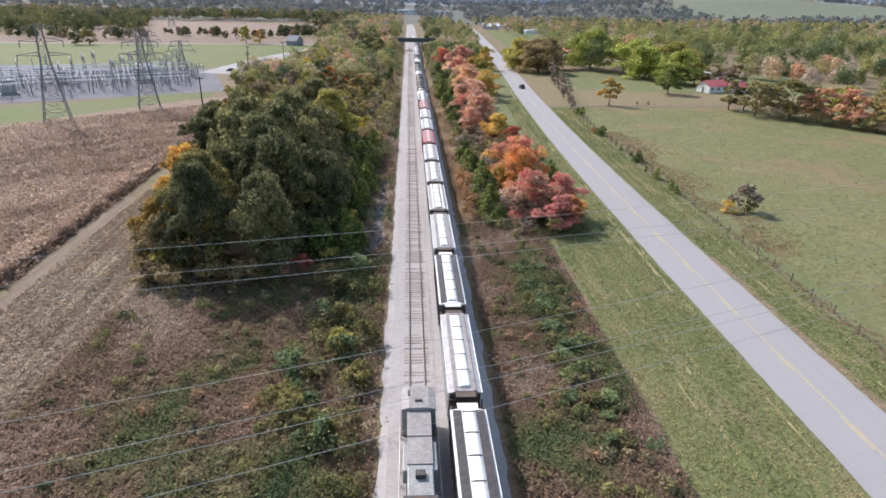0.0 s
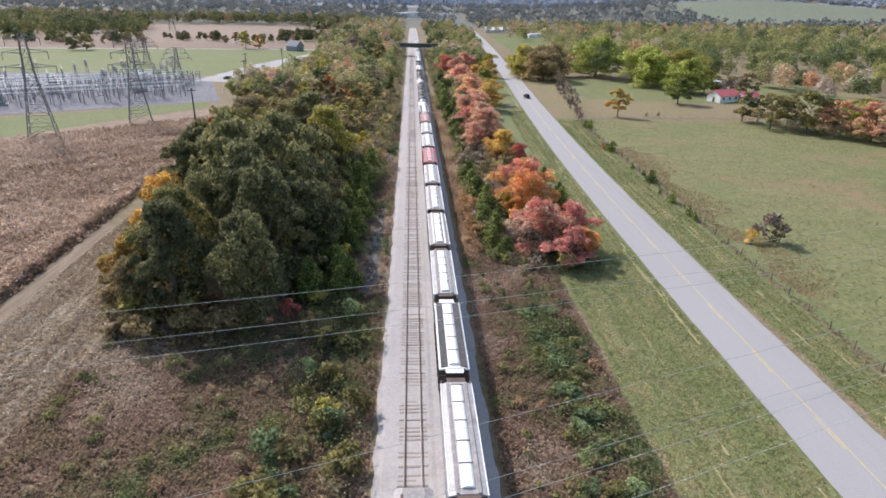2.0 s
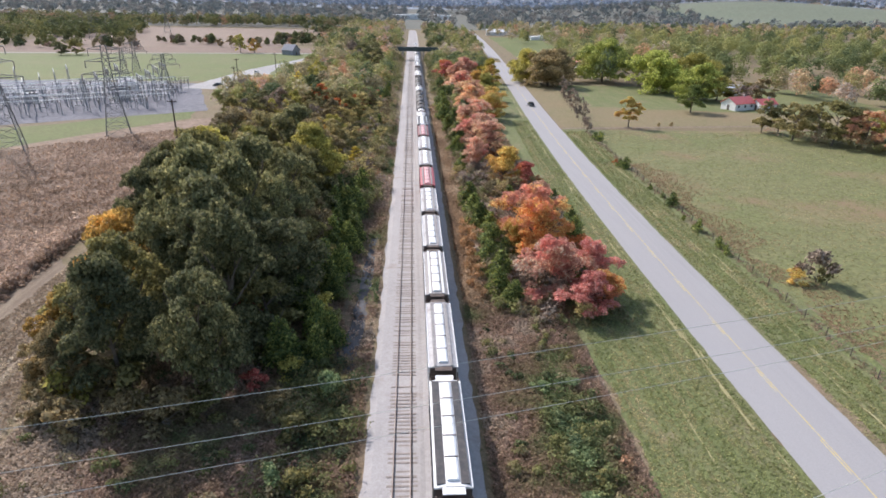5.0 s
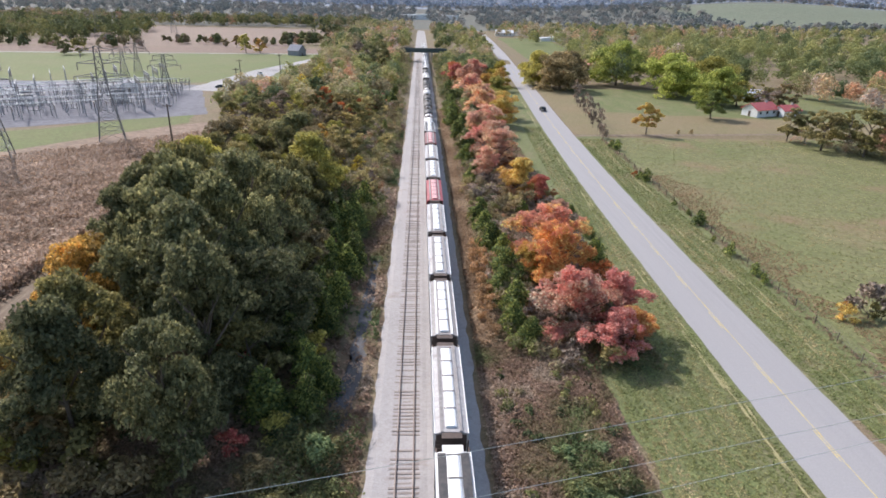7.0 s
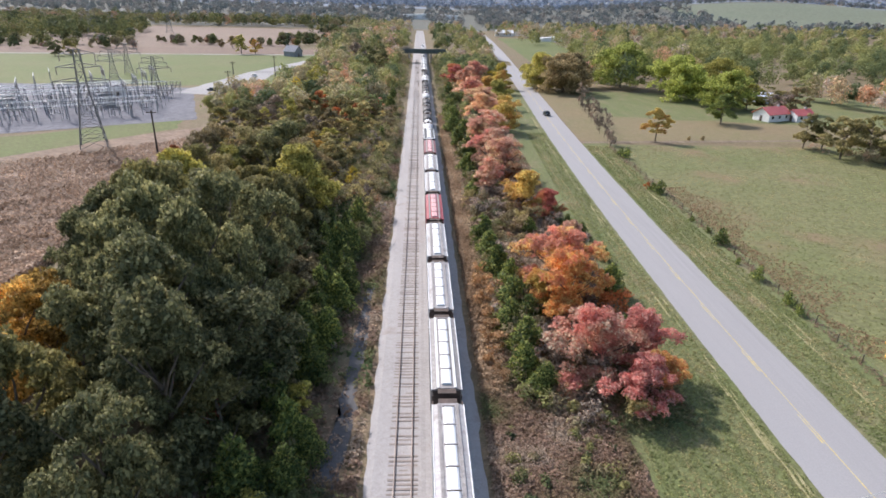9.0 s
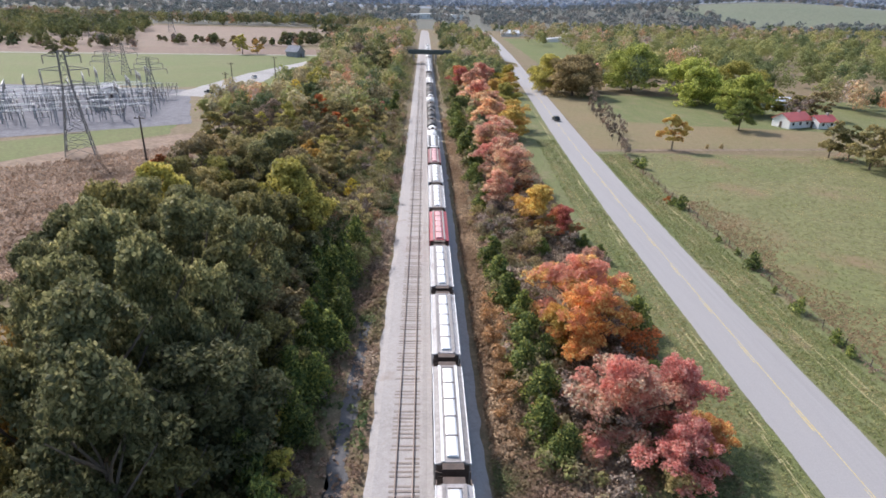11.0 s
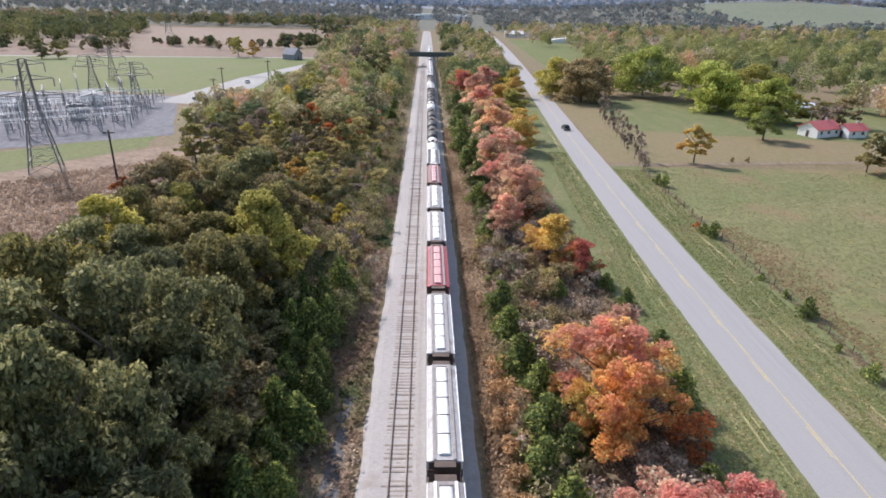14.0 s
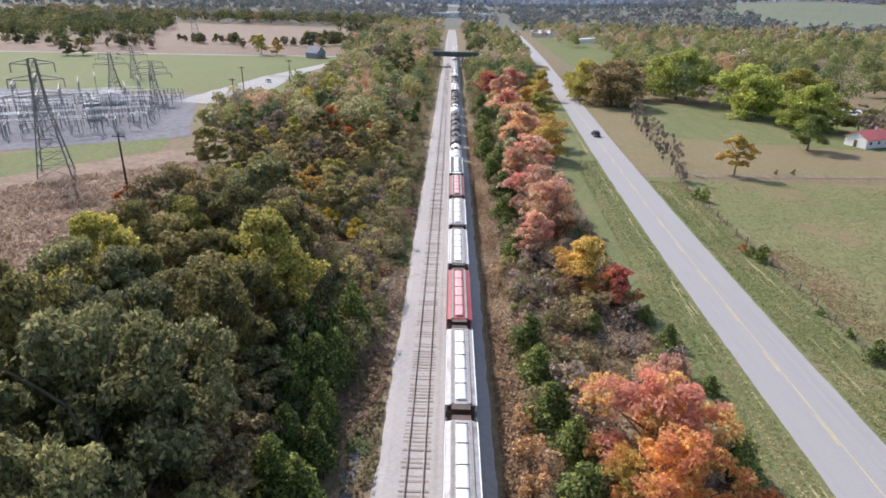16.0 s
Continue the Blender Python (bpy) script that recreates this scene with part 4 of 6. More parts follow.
# smaller growth along its front and its railway side
for x, y, leaf, s in ((-36.5, 75, "brown", 1.5), (-38, 81, "brown", 1.6), (-35, 78, "oak2", 1.8), (-33, 72, "olive", 1.6), (-40.5, 88, "oak2", 1.6), (-30, 73, "brown", 1.6), (-41, 95, "oakorange", 1.5), (-27, 72, "oak2", 1.6), (-35, 69.5, "brown", 1.2), (-31, 67.5, "brown", 1.3), (-26, 68, "brown", 1.4), (-22, 68, "brown", 1.4), (-19, 69.5, "oak2", 1.2), (-15.5, 74, "redleaf", 0.8), (-17, 78, "oak", 1.6), (-12, 76, "olive", 0.9), (-11, 96, "yellow", 0.9), (-10, 89, "olive", 1.2), (-13, 104, "olive", 1.3), (-14.5, 110, "yellow", 0.9), (-15.5, 92, "brown", 1.4), (-16.5, 100, "rust", 1.0), (-18.5, 88, "redleaf", 1.1), (-14, 116, "brown", 1.3), (-17, 107, "tan", 1.4)):
    plant("shrub", leaf, x, y, s, group="shrubs at the wood's edge", where="at the edge of the wood")
for x, y, s in ((-12.4, 122.7, 1.0), (-11.0, 126.8, 1.05), (-9.3, 121.0, 0.9), (-12.8, 132.4, 1.1), (-10.5, 133.9, 1.0), (-9.1, 138.6, 1.2), (-8.7, 114.6, 0.85), (-9.3, 110.2, 0.95), (-11.5, 116, 1.0), (-9.6, 79, 0.8), (-10.5, 84, 1.0), (-8.6, 83, 0.75), (-9.8, 94, 0.95), (-11.5, 101, 1.1), (-9.2, 101.5, 0.9), (-9.6, 129.5, 0.9), (-13.5, 78.5, 1.0), (-12.8, 88.5, 1.1), (-10.8, 105.5, 0.9), (-13.0, 126.0, 1.1), (-9.0, 117.8, 0.8), (-11.7, 112.0, 1.0)):
    plant("cedar", "cedar", x, y, s * 1.08, s * 1.3, group="cedars along the railway", where="beside the railway")
for y in np.arange(84, 140, 6.5):
    plant("mid", pick("oak", 3, "oak2", 2, "brown", 2), -15.4 + rng.uniform(-1, 1), y + rng.uniform(-1.5, 1.5), rng.uniform(0.75, 0.95), group="trees of the wood", where=W)
for _ in range(26):
    plant("mid", pick("tan", 3, "olive", 2, "oak2", 2, "brown", 1), rng.uniform(-41, -16), rng.uniform(176, 206), rng.uniform(0.6, 0.9), group="trees of the wood", where=W)
# mixed growth further on, west side
for y in np.arange(146, 250, 7.6):
    edge = -52 - (y - 200) * 0.18 if 200 < y < 260 else (-52 if y <= 200 else -60 + max(0, (y - 260)) * 0.10)
    lo = max(edge, -64) if y > 205 else -15
    for x in np.arange(-9.5, lo, -7.4):
        xx, yy = x + rng.uniform(-1.8, 1.8), y + rng.uniform(-2.6, 2.6)
        leaf = pick("tan", 5, "olive", 2, "brown", 3, "oak2", 2.5, "rust", 0.7, "bare", 1.0, "oak", 1)
        if xx > -12.5:
            plant("thin", pick("bare", 1.5, "tan", 3, "brown", 2), xx, yy, rng.uniform(0.45, 0.75), group="trees along the railway", where="beside the railway")
        else:
            plant("mid", leaf, xx, yy, rng.uniform(0.7, 1.1) if y < 300 else rng.uniform(0.85, 1.25), group="trees along the railway", where="beside the railway")
for x, y, shape, leaf, s in ((-18.2, 172, "mid", "yellow", 0.5), (-21.5, 175, "mid", "yellow", 0.58), (-13, 168, "mid", "yellow", 0.48), (-51, 170, "mid", "rust", 0.85), (-28, 166, "mid", "oak2", 0.8), (-33, 172, "mid", "yard", 0.95), (-24.5, 186, "mid", "oakorange", 0.9), (-28, 181, "mid", "rust", 0.8), (-39, 288, "mid", "olive", 1.45), (-46, 280, "mid", "yellow", 1.0), (-58, 262, "shrub", "gold", 2.4), (-16, 246, "mid", "coral", 0.7), (-13, 252, "thin", "redleaf", 0.8), (-9.5, 214, "cedar", "cedar", 1.0), (-9.5, 262, "cedar", "cedar", 1.4), (-9.2, 285, "cedar", "cedar", 1.3), (-26, 385, "mid", "oak", 1.6), (-34, 400, "mid", "bare", 1.6), (-18, 372, "mid", "oak2", 1.4), (-24, 430, "mid", "oak", 1.6)):
    plant(shape, leaf, x, y, s, group="trees along the railway", where="beside the railway")

# the hedgerow between railway and road
HR = "in the roadside hedgerow"
for x, y, shape, leaf, s, sz in (
    (20.2, 95.3, "maple", "pink", 0.98, 0.82), (26.0, 97.4, "maple", "crimson", 0.6, 0.72), (23.6, 90.2, "maple", "crimson", 0.62, 0.58), (26.4, 91.4, "maple", "orangeleaf", 0.50, 0.5),
    (20.9, 116.4, "maple", "peach", 0.98, 1.0), (20.9, 108.9, "maple", "orangeleaf", 0.84, 0.92), (22.6, 119.8, "maple", "coral", 0.66, 0.9), (17.4, 111.6, "maple", "gold", 0.45, 0.6),
    (21.9, 152.6, "maple", "gold", 0.92, 0.86), (25.9, 147.4, "maple", "redleaf", 0.52, 0.6), (16.4, 163.5, "maple", "pink", 0.72, 0.8), (21.0, 176.2, "maple", "coral", 1.0, 1.0), (19.0, 186.5, "maple", "pink", 0.95, 1.0),
    (18.0, 204, "maple", "coral", 0.9, 0.95), (21.5, 217, "maple", "pink", 1.0, 1.0), (27.6, 231, "maple", "gold", 0.9, 1.0), (29.5, 246, "maple", "gold", 1.0, 1.0), (22, 240, "maple", "coral", 1.0, 1.0), (24, 262, "maple", "coral", 1.1, 1.1), (32, 276, "maple", "olive", 1.0, 1.1),
    (21, 284, "maple", "pink", 1.0, 1.1), (30, 300, "maple", "gold", 1.0, 1.0), (23, 318, "maple", "coral", 1.2, 1.2), (17, 335, "maple", "redleaf", 1.0, 1.1), (28, 340, "maple", "pink", 1.3, 1.2), (40, 336, "maple", "yellow", 1.15, 1.2), (37, 318, "maple", "gold", 0.9, 1.0)):
    plant(shape, leaf, x, y, s * 1.14, sz * 1.06, "maples of the hedgerow", HR)
for x, y, s in ((12.2, 135.6, 0.95), (12.6, 129.4, 0.9), (12.9, 121.6, 1.0), (16.2, 112.6, 0.8), (13.4, 164.4, 0.9), (13.9, 197.2, 1.1), (11.8, 228.7, 1.2), (12.4, 259, 1.3), (28.6, 116.2, 0.95), (29.8, 137.8, 0.6), (28.6, 143.3, 0.5), (27.7, 132.7, 0.6), (20.9, 140.2, 0.6), (13.6, 110.5, 1.0), (12.6, 105.5, 0.9), (13.9, 101.0, 0.95), (12.9, 96.0, 0.85), (14.2, 116.6, 1.0), (15.4, 108.0, 0.8), (12.8, 175, 0.8), (13.4, 184, 0.9), (12.0, 208, 1.1), (14.5, 218, 1.2), (12.6, 244, 1.2), (13.6, 275, 1.3), (12.3, 292, 1.3), (14, 306, 1.3), (14.6, 92.4, 0.8), (31, 128, 0.45), (23.5, 99.5, 0.75), (26.2, 103.5, 0.7)):
    plant("cedar", "cedar", x, y, s * 1.28, s * 1.05, group="cedars of the hedgerow", where=HR)
for _ in range(80):
    y = rng.uniform(86, 185)
    plant("bareshrub", pick("bare", 5, "brown", 2, "tan", 1.5, "rust", 0.4), rng.uniform(14, 28 if y < 160 else 24), y, rng.uniform(0.6, 1.1), group="shrubs of the hedgerow", where=HR)
for x, y, leaf, s in ((10.2, 104.5, "straw", 0.8), (9.9, 108.5, "straw", 0.7), (10.0, 152.5, "brown", 0.5), (11.6, 158, "tan", 0.9), (12.6, 148, "bare", 0.9), (13.5, 142, "bare", 0.9)):
    plant("shrub", leaf, x, y, s, group="shrubs of the hedgerow", where=HR)
for _ in range(30):
    plant("shrub", pick("olive", 0.6, "oak2", 3, "brown", 1.2, "vine", 2.5), rng.uniform(-12.5, -5.4), rng.uniform(36, 76), rng.uniform(0.55, 1.15), group="shrubs beside the track", where="beside the railway")
for _ in range(34):
    y = rng.uniform(36, 74)
    plant("shrub", pick("vine", 5, "oak2", 1), 16.4 + rng.normal() * 1.3, y, rng.uniform(0.45, 0.85), rng.uniform(0.25, 0.45), group="vines between railway and road", where="on the weedy strip")
for x, y, leaf, s in ((9.9, 101, "straw", 0.8), (10.1, 112, "straw", 0.85), (10.0, 116.5, "straw", 0.8), (9.8, 97.5, "straw", 0.7), (10.4, 121, "straw", 0.7), (10.3, 94.5, "straw", 0.6)):
    plant("bareshrub", leaf, x, y, s, group="dried brush beside the train", where="beside the railway")
# pasture side
FN = "along the pasture fence"
for x, y, s in ((53.6, 135.4, 0.95), (52.4, 112.3, 0.75), (54.0, 164.8, 1.0), (53.0, 166.5, 0.7), (52.6, 120.6, 0.8), (57.0, 197.2, 0.95), (56.0, 199.2, 0.85), (52.2, 109.4, 0.6), (53.3, 146.5, 0.45), (53.9, 141.0, 0.4), (52.4, 126.5, 0.4)):
    plant("bush", "cedar", x, y, s * 1.5, s * 1.35, group="bushes along the fence", where=FN)
plant("shrub", "rust", 52.6, 168.5, 0.5, where=FN)
plant("shrub", "bare", 60.6, 98.8, 1.6, 1.75, where="alone in the pasture")
plant("shrub", "oak2", 61.8, 98.0, 1.1, 1.2, where="alone in the pasture")
plant("shrub", "gold", 57.4, 98.6, 0.85, 0.8, where="alone in the pasture")
YT = "in the farmyard"
for x, y, shape, leaf, s, sz in ((73.0, 219.6, "mid", "gold", 1.0, 0.95), (107.5, 250, "big", "cedar", 0.86, 0.76), (114, 308, "yardbig", "yard", 1.0, 1.05), (101, 345, "yardbig", "yard", 1.05, 1.1), (125, 283, "yardbig", "yard", 0.85, 0.85), (68, 326, "yardbig", "brown", 0.95, 0.95), (59.5, 338, "yardbig", "olive", 0.8, 0.9), (77, 345, "yardbig", "brown", 0.8, 0.9), (124, 330, "yardbig", "yard", 0.95, 0.95), (138, 318, "yardbig", "olive", 0.9, 0.95), (114.5, 212, "mid", "tan", 0.9, 1.05), (119.5, 211, "mid", "oak2", 0.9, 1.0), (139, 270, "thin", "bare", 1.6, 1.0), (142, 282, "mid", "oak2", 1.4, 1.0), (148, 274, "mid", "brown", 1.4, 1.0), (133, 282, "mid", "olive", 1.4, 1.1)):
    plant(shape, leaf, x, y, s, sz, "yard trees", YT)
for i in range(11):
    plant("thin", "bare", 57.2 + 0.9 * i + rng.uniform(-0.4, 0.4), 215.5 + 7.2 * i, 0.42, 0.95, "row of slender bare trees", "in a row by the farmyard")
plant("bareshrub", "bare", 57.4, 213.0, 1.1, 1.4, where="at the farm gate")
for x, y in ((84, 221), (88.5, 221.5)):
    plant("bush", "brown", x, y, 0.7, where="beside the driveway")
GR = "in the grove beyond the pasture"
for x, y in ((118, 199), (124, 193), (130, 187), (137, 181), (143, 175), (150, 170), (157, 166), (165, 163), (173, 161), (126, 201), (134, 196), (142, 190), (150, 184), (159, 178), (168, 174), (178, 170), (186, 162), (145, 200), (156, 194), (168, 188)):
    plant("mid", pick("olive", 3, "tan", 2, "oak2", 3, "coral", 1, "brown", 2), x + rng.uniform(-1.5, 1.5), y + rng.uniform(-1.5, 1.5), rng.uniform(1.2, 1.6), rng.uniform(1.0, 1.3), group="trees of the grove", where=GR)
# lone trees of the western fields
for x, y, leaf, s in ((-128, 505, "olive", 1.0), (-118, 506, "gold", 0.75), (-240, 468, "oak", 0.9), (-232, 472, "oak2", 0.8), (-150, 560, "brown", 0.7), (-160, 562, "brown", 0.6)):
    plant("far", leaf, x, y, s, group="field trees", where="in the western fields")


def woods(name, spots, label, stops, quads=46, size=2.2, R=5.0, H=11.0, nl=7, gain=1.5):
    """Woods too many to count, in one mesh: every tree a few lumps of leaves with a tone of its own."""
    cs, ns, tn = [], [], []
    for x, y, s, tone in spots:
        z0, k = terrain(x, y), quads
        d = rng.normal(size=(k, 3))
        d /= np.linalg.norm(d, axis=1, keepdims=True)
        d[:, 2] = np.where(d[:, 2] < -0.35, -d[:, 2], d[:, 2])
        a, u, h = rng.uniform(0, 6.283, nl), rng.uniform(0, 1, nl) ** 0.5, rng.uniform(0, 1, nl)
        w = 0.62 * R * s * u * np.sqrt(np.maximum(0.08, 1 - (1.7 * h - 0.6) ** 2))
        c = np.stack([x + w * np.cos(a), y + w * np.sin(a), z0 + H * s * (0.22 + 0.6 * h)], axis=1)
        r = R * s * rng.uniform(0.34, 0.52, nl)
        j = rng.integers(0, nl, k)
        cs.append(c[j] + d * r[j][:, None] * rng.uniform(0.8, 1.12, (k, 1)))
        n2 = d + rng.normal(size=(k, 3)) * 0.32
        ns.append(n2 / np.linalg.norm(n2, axis=1, keepdims=True))
        tn.append(np.clip(tone + rng.normal(size=k) * 0.03, 0, 1))
    v, f = leaf_faces(np.concatenate(cs), np.concatenate(ns), size)
    ob = mesh_ob(name, v.tolist(), f.tolist(), toned(name + "_leaves", stops, trans=0.26, gain=gain), tone=np.concatenate(tn))
    return tagged(ob, label, "woods", kind="stuff")


AUT = [(0.0, (0.045, 0.055, 0.026)), (0.2, (0.085, 0.09, 0.035)), (0.42, (0.145, 0.135, 0.05)), (0.55, (0.13, 0.105, 0.062)), (0.68, (0.155, 0.13, 0.07)), (0.82, (0.18, 0.15, 0.09)), (0.92, (0.23, 0.115, 0.065)), (1.0, (0.175, 0.145, 0.12))]
# Distance haze is mixed into these leaf tones, paler and greyer than AUT.
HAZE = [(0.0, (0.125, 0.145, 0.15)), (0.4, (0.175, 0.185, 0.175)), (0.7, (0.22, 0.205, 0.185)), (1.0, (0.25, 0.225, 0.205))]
# Ridge trees: the blue of the air is put into the leaf colour.
BLUE_HAZE = [(0.0, (0.19, 0.225, 0.28)), (0.6, (0.235, 0.265, 0.31)), (1.0, (0.28, 0.29, 0.325))]


def scatter(n, x0, x1, y0, y1, smin, smax, keep=None):
    out = []
    for _ in range(n):
        x, y = rng.uniform(x0, x1), rng.uniform(y0, y1)
        if keep and not keep(x, y):
            continue
        g = noise.noise((x / 60, y / 60, 5.5))
        out.append((x, y, rng.uniform(smin, smax), min(1, max(0, 0.40 + 0.35 * g + rng.normal() * 0.32))))
    return out


def clear(x, y):
    """Leaves the roads, tracks and fields open."""
    if -12 < x < 16 or abs(x - road_smooth(y)) < 9:
        return False
    if 70 < x < 150 and 400 < y < 790 and x < 84 + (y - 400) * 0.075:
        return False
    return True


def belt(n, xs, y0, y1, smin, smax, shift=0.0):
    """Trees between two lines of x that depend on y."""
    out = []
    for _ in range(n):
        y = rng.uniform(y0, y1)
        lo, hi = xs(y)
        if hi <= lo:
            continue
        x = rng.uniform(lo, hi)
        g = noise.noise((x / 40, y / 40, 5.5))
        out.append((x, y, rng.uniform(smin, smax), min(1, max(0, 0.42 + shift + 0.4 * g + rng.normal() * 0.28))))
    return out


spots = belt(330, lambda y: (-72 if y < 290 else -60, -11), 246, 470, 0.55, 1.05, 0.06) + belt(26, lambda y: (-73, -60), 248, 298, 0.4, 0.7, 0.1)
woods("woods_railway", spots, "mixed autumn trees along the west of the railway", AUT, 400, 0.95, 5.6, 11.0, 11, 3.0)
spots = belt(70, lambda y: (15, 26 + max(0, y - 300) * 0.06), 205, 345, 0.35, 0.6, 0.1)
spots += belt(130, lambda y: (14, road_smooth(y) - 13), 345, 470, 0.7, 1.1, 0.0)
woods("woods_hedgerow", spots, "mixed autumn trees of the roadside hedgerow", AUT, 300, 0.95, 5.0, 10.0, 8, 2.8)
spots = scatter(330, 84, 420, 325, 640, 0.6, 1.2, lambda x, y: clear(x, y) and x > 78 + (y - 325) * 0.16 and not (120 < x < 152 and y < 335 and noise.noise((x / 20, y / 20, 0)) > 0))
spots = [(x, y, q, t * 0.4 if x > 190 else t if t > 0.8 else t * 0.66) for x, y, q, t in spots]
spots += scatter(120, 150, 420, 205, 330, 0.55, 0.85, lambda x, y: x > 152 + (330 - y) * 0.35)
woods("woods_east", spots, "mixed autumn woods east of the road", AUT, 760, 0.95, 7.6, 16.0, 12, 2.9)
spots = scatter(640, 95, 900, 640, 1000, 0.8, 1.2, lambda x, y: clear(x, y))
spots += scatter(110, 15, 62, 470, 960, 0.7, 1.1, lambda x, y: clear(x, y) and x < road_smooth(y) - 10)
spots += scatter(260, -75, -12, 470, 980, 0.8, 1.25)
woods("woods_middle", spots, "mixed autumn woods in the middle distance", AUT, 170, 1.7, 6.4, 13, 8, 2.6)
spots = [(x, y, q, t * 0.55) for x, y, q, t in scatter(700, -640, -235, 572, 900, 0.9, 1.5, lambda x, y: x < -235 - (y - 572) * 0.35)]
spots += scatter(26, -330, -215, 520, 560, 0.5, 0.9)
spots += scatter(90, -225, -70, 585, 612, 0.35, 0.7, lambda x, y: noise.noise((x / 25, y / 25, 2.0)) > 0.0)
spots += scatter(420, -620, -75, 935, 1060, 1.0, 1.6)
spots += scatter(220, -1000, -440, 620, 940, 0.8, 1.2, lambda x, y: noise.noise((x / 120, y / 120, 3.0)) > -0.05)
spots += scatter(40, -130, -60, 640, 660, 0.5, 0.8)
spots += scatter(60, -130, -60, 800, 860, 0.6, 0.9)
woods("woods_west", spots, "tree belts between the western fields", AUT, 120, 2.0, 6.2, 12, 7, 1.7)
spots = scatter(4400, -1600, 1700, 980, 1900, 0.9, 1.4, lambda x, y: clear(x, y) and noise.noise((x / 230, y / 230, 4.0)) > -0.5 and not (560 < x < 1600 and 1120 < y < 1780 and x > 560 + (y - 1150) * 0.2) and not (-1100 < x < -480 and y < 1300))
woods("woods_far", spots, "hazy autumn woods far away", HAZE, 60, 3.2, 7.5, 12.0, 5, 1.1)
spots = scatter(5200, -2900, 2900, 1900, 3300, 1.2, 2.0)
woods("woods_horizon", spots, "blue hazy wooded ridges on the horizon", BLUE_HAZE, 16, 11.0, 11.0, 14.0, 4, 1.15)


spots = [(x, y, s, t) for x, y, s, t in belt(420, lambda y: (-17.5, -5.4), 130, 262, 0.55, 1.25, 0.12)]
spots += belt(150, lambda y: (-18, -8.2), 76, 132, 0.4, 0.9, -0.05)
spots += belt(240, lambda y: (11.2, 17 if y < 150 else 26), 88, 250, 0.4, 0.95, 0.25)
spots += belt(330, lambda y: (-12.5, -5.2), 258, 500, 0.7, 1.5, 0.12)
spots += belt(260, lambda y: (9.5, 16), 250, 500, 0.7, 1.6, 0.05)
spots += belt(90, lambda y: (112 + (205 - y) * 0.75, 122 + (205 - y) * 1.1), 158, 204, 0.9, 1.7, 0.0)
woods("brush", spots, "olive and grey-brown brush along the tracks", AUT, 150, 0.36, 2.0, 3.0, 6, 2.2)
spots = belt(150, lambda y: (-35, -4.6), 24, 76, 0.4, 1.0, -0.05) + belt(110, lambda y: (9.4, 20), 24, 90, 0.35, 0.9, -0.02)
spots += [(x, y, q, t * 0.8) for x, y, q, t in belt(120, lambda y: (-13.5 + (y - 36) * 0.05, -4.6), 32, 78, 0.8, 1.9, -0.12)]
spots += [(x, y, q, 0.12 + 0.3 * t) for x, y, q, t in belt(60, lambda y: (13, 19.4), 40, 72, 0.6, 1.3, -0.3)]
woods("low_brush", spots, "low brambles and saplings among the weeds", AUT, 110, 0.28, 1.4, 1.2, 6, 1.9)


# ---------------------------------------------------------------- weeds
def weeds(name, n, region, height, size, stops, label, tone_at, blades=5, lean=0.5):
    """Clumps of upright weeds in one mesh, toned in drifts."""
    cs, ns, tn = [], [], []
    k = 0
    while k < n:
        x, y = region()
        k += 1
        t = tone_at(x, y)
        if t is None:
            continue
        h = height(x, y) * rng.uniform(0.4, 1.3)
        p = rng.normal(size=(blades, 3)) * np.array([0.28, 0.28, 0.0]) * size * 1.6
        p[:, 2] = rng.uniform(0.1, 0.75, blades) * h
        cs.append(np.array([x, y, terrain(x, y)]) + p)
        q = rng.normal(size=(blades, 3)) * lean * 0.75 + np.array([0, -0.1, 0.9])
        ns.append(q / np.linalg.norm(q, axis=1, keepdims=True))
        tn.append(np.clip(t + rng.normal(size=blades) * 0.06, 0, 1))
    v, f = leaf_faces(np.concatenate(cs), np.concatenate(ns), size)
    return tagged(mesh_ob(name, v.tolist(), f.tolist(), toned(name + "_leaves", stops, 0.4, 0.35, 1.5), tone=np.concatenate(tn)), label, "weeds", kind="stuff")


WEED = [(0.0, (0.065, 0.095, 0.04)), (0.25, (0.105, 0.12, 0.05)), (0.42, (0.15, 0.12, 0.065)), (0.6, (0.175, 0.118, 0.08)), (0.78, (0.23, 0.155, 0.112)), (1.0, (0.30, 0.235, 0.175))]


def drift(x, y, s=11.0, bias=0.58):
    for cx, cy, rx, ry in ((16, 56, 4, 13), (-8.5, 46, 5, 20), (-24, 38, 6, 6), (-7, 66, 3, 8)):
        bias -= 0.42 * math.exp(-(((x - cx) / rx) ** 2 + ((y - cy) / ry) ** 2))
    return bias + 0.75 * noise.noise((x / s, y / s, 2.2)) + 0.3 * noise.noise((x / 3.0, y / 3.0, 8.2))


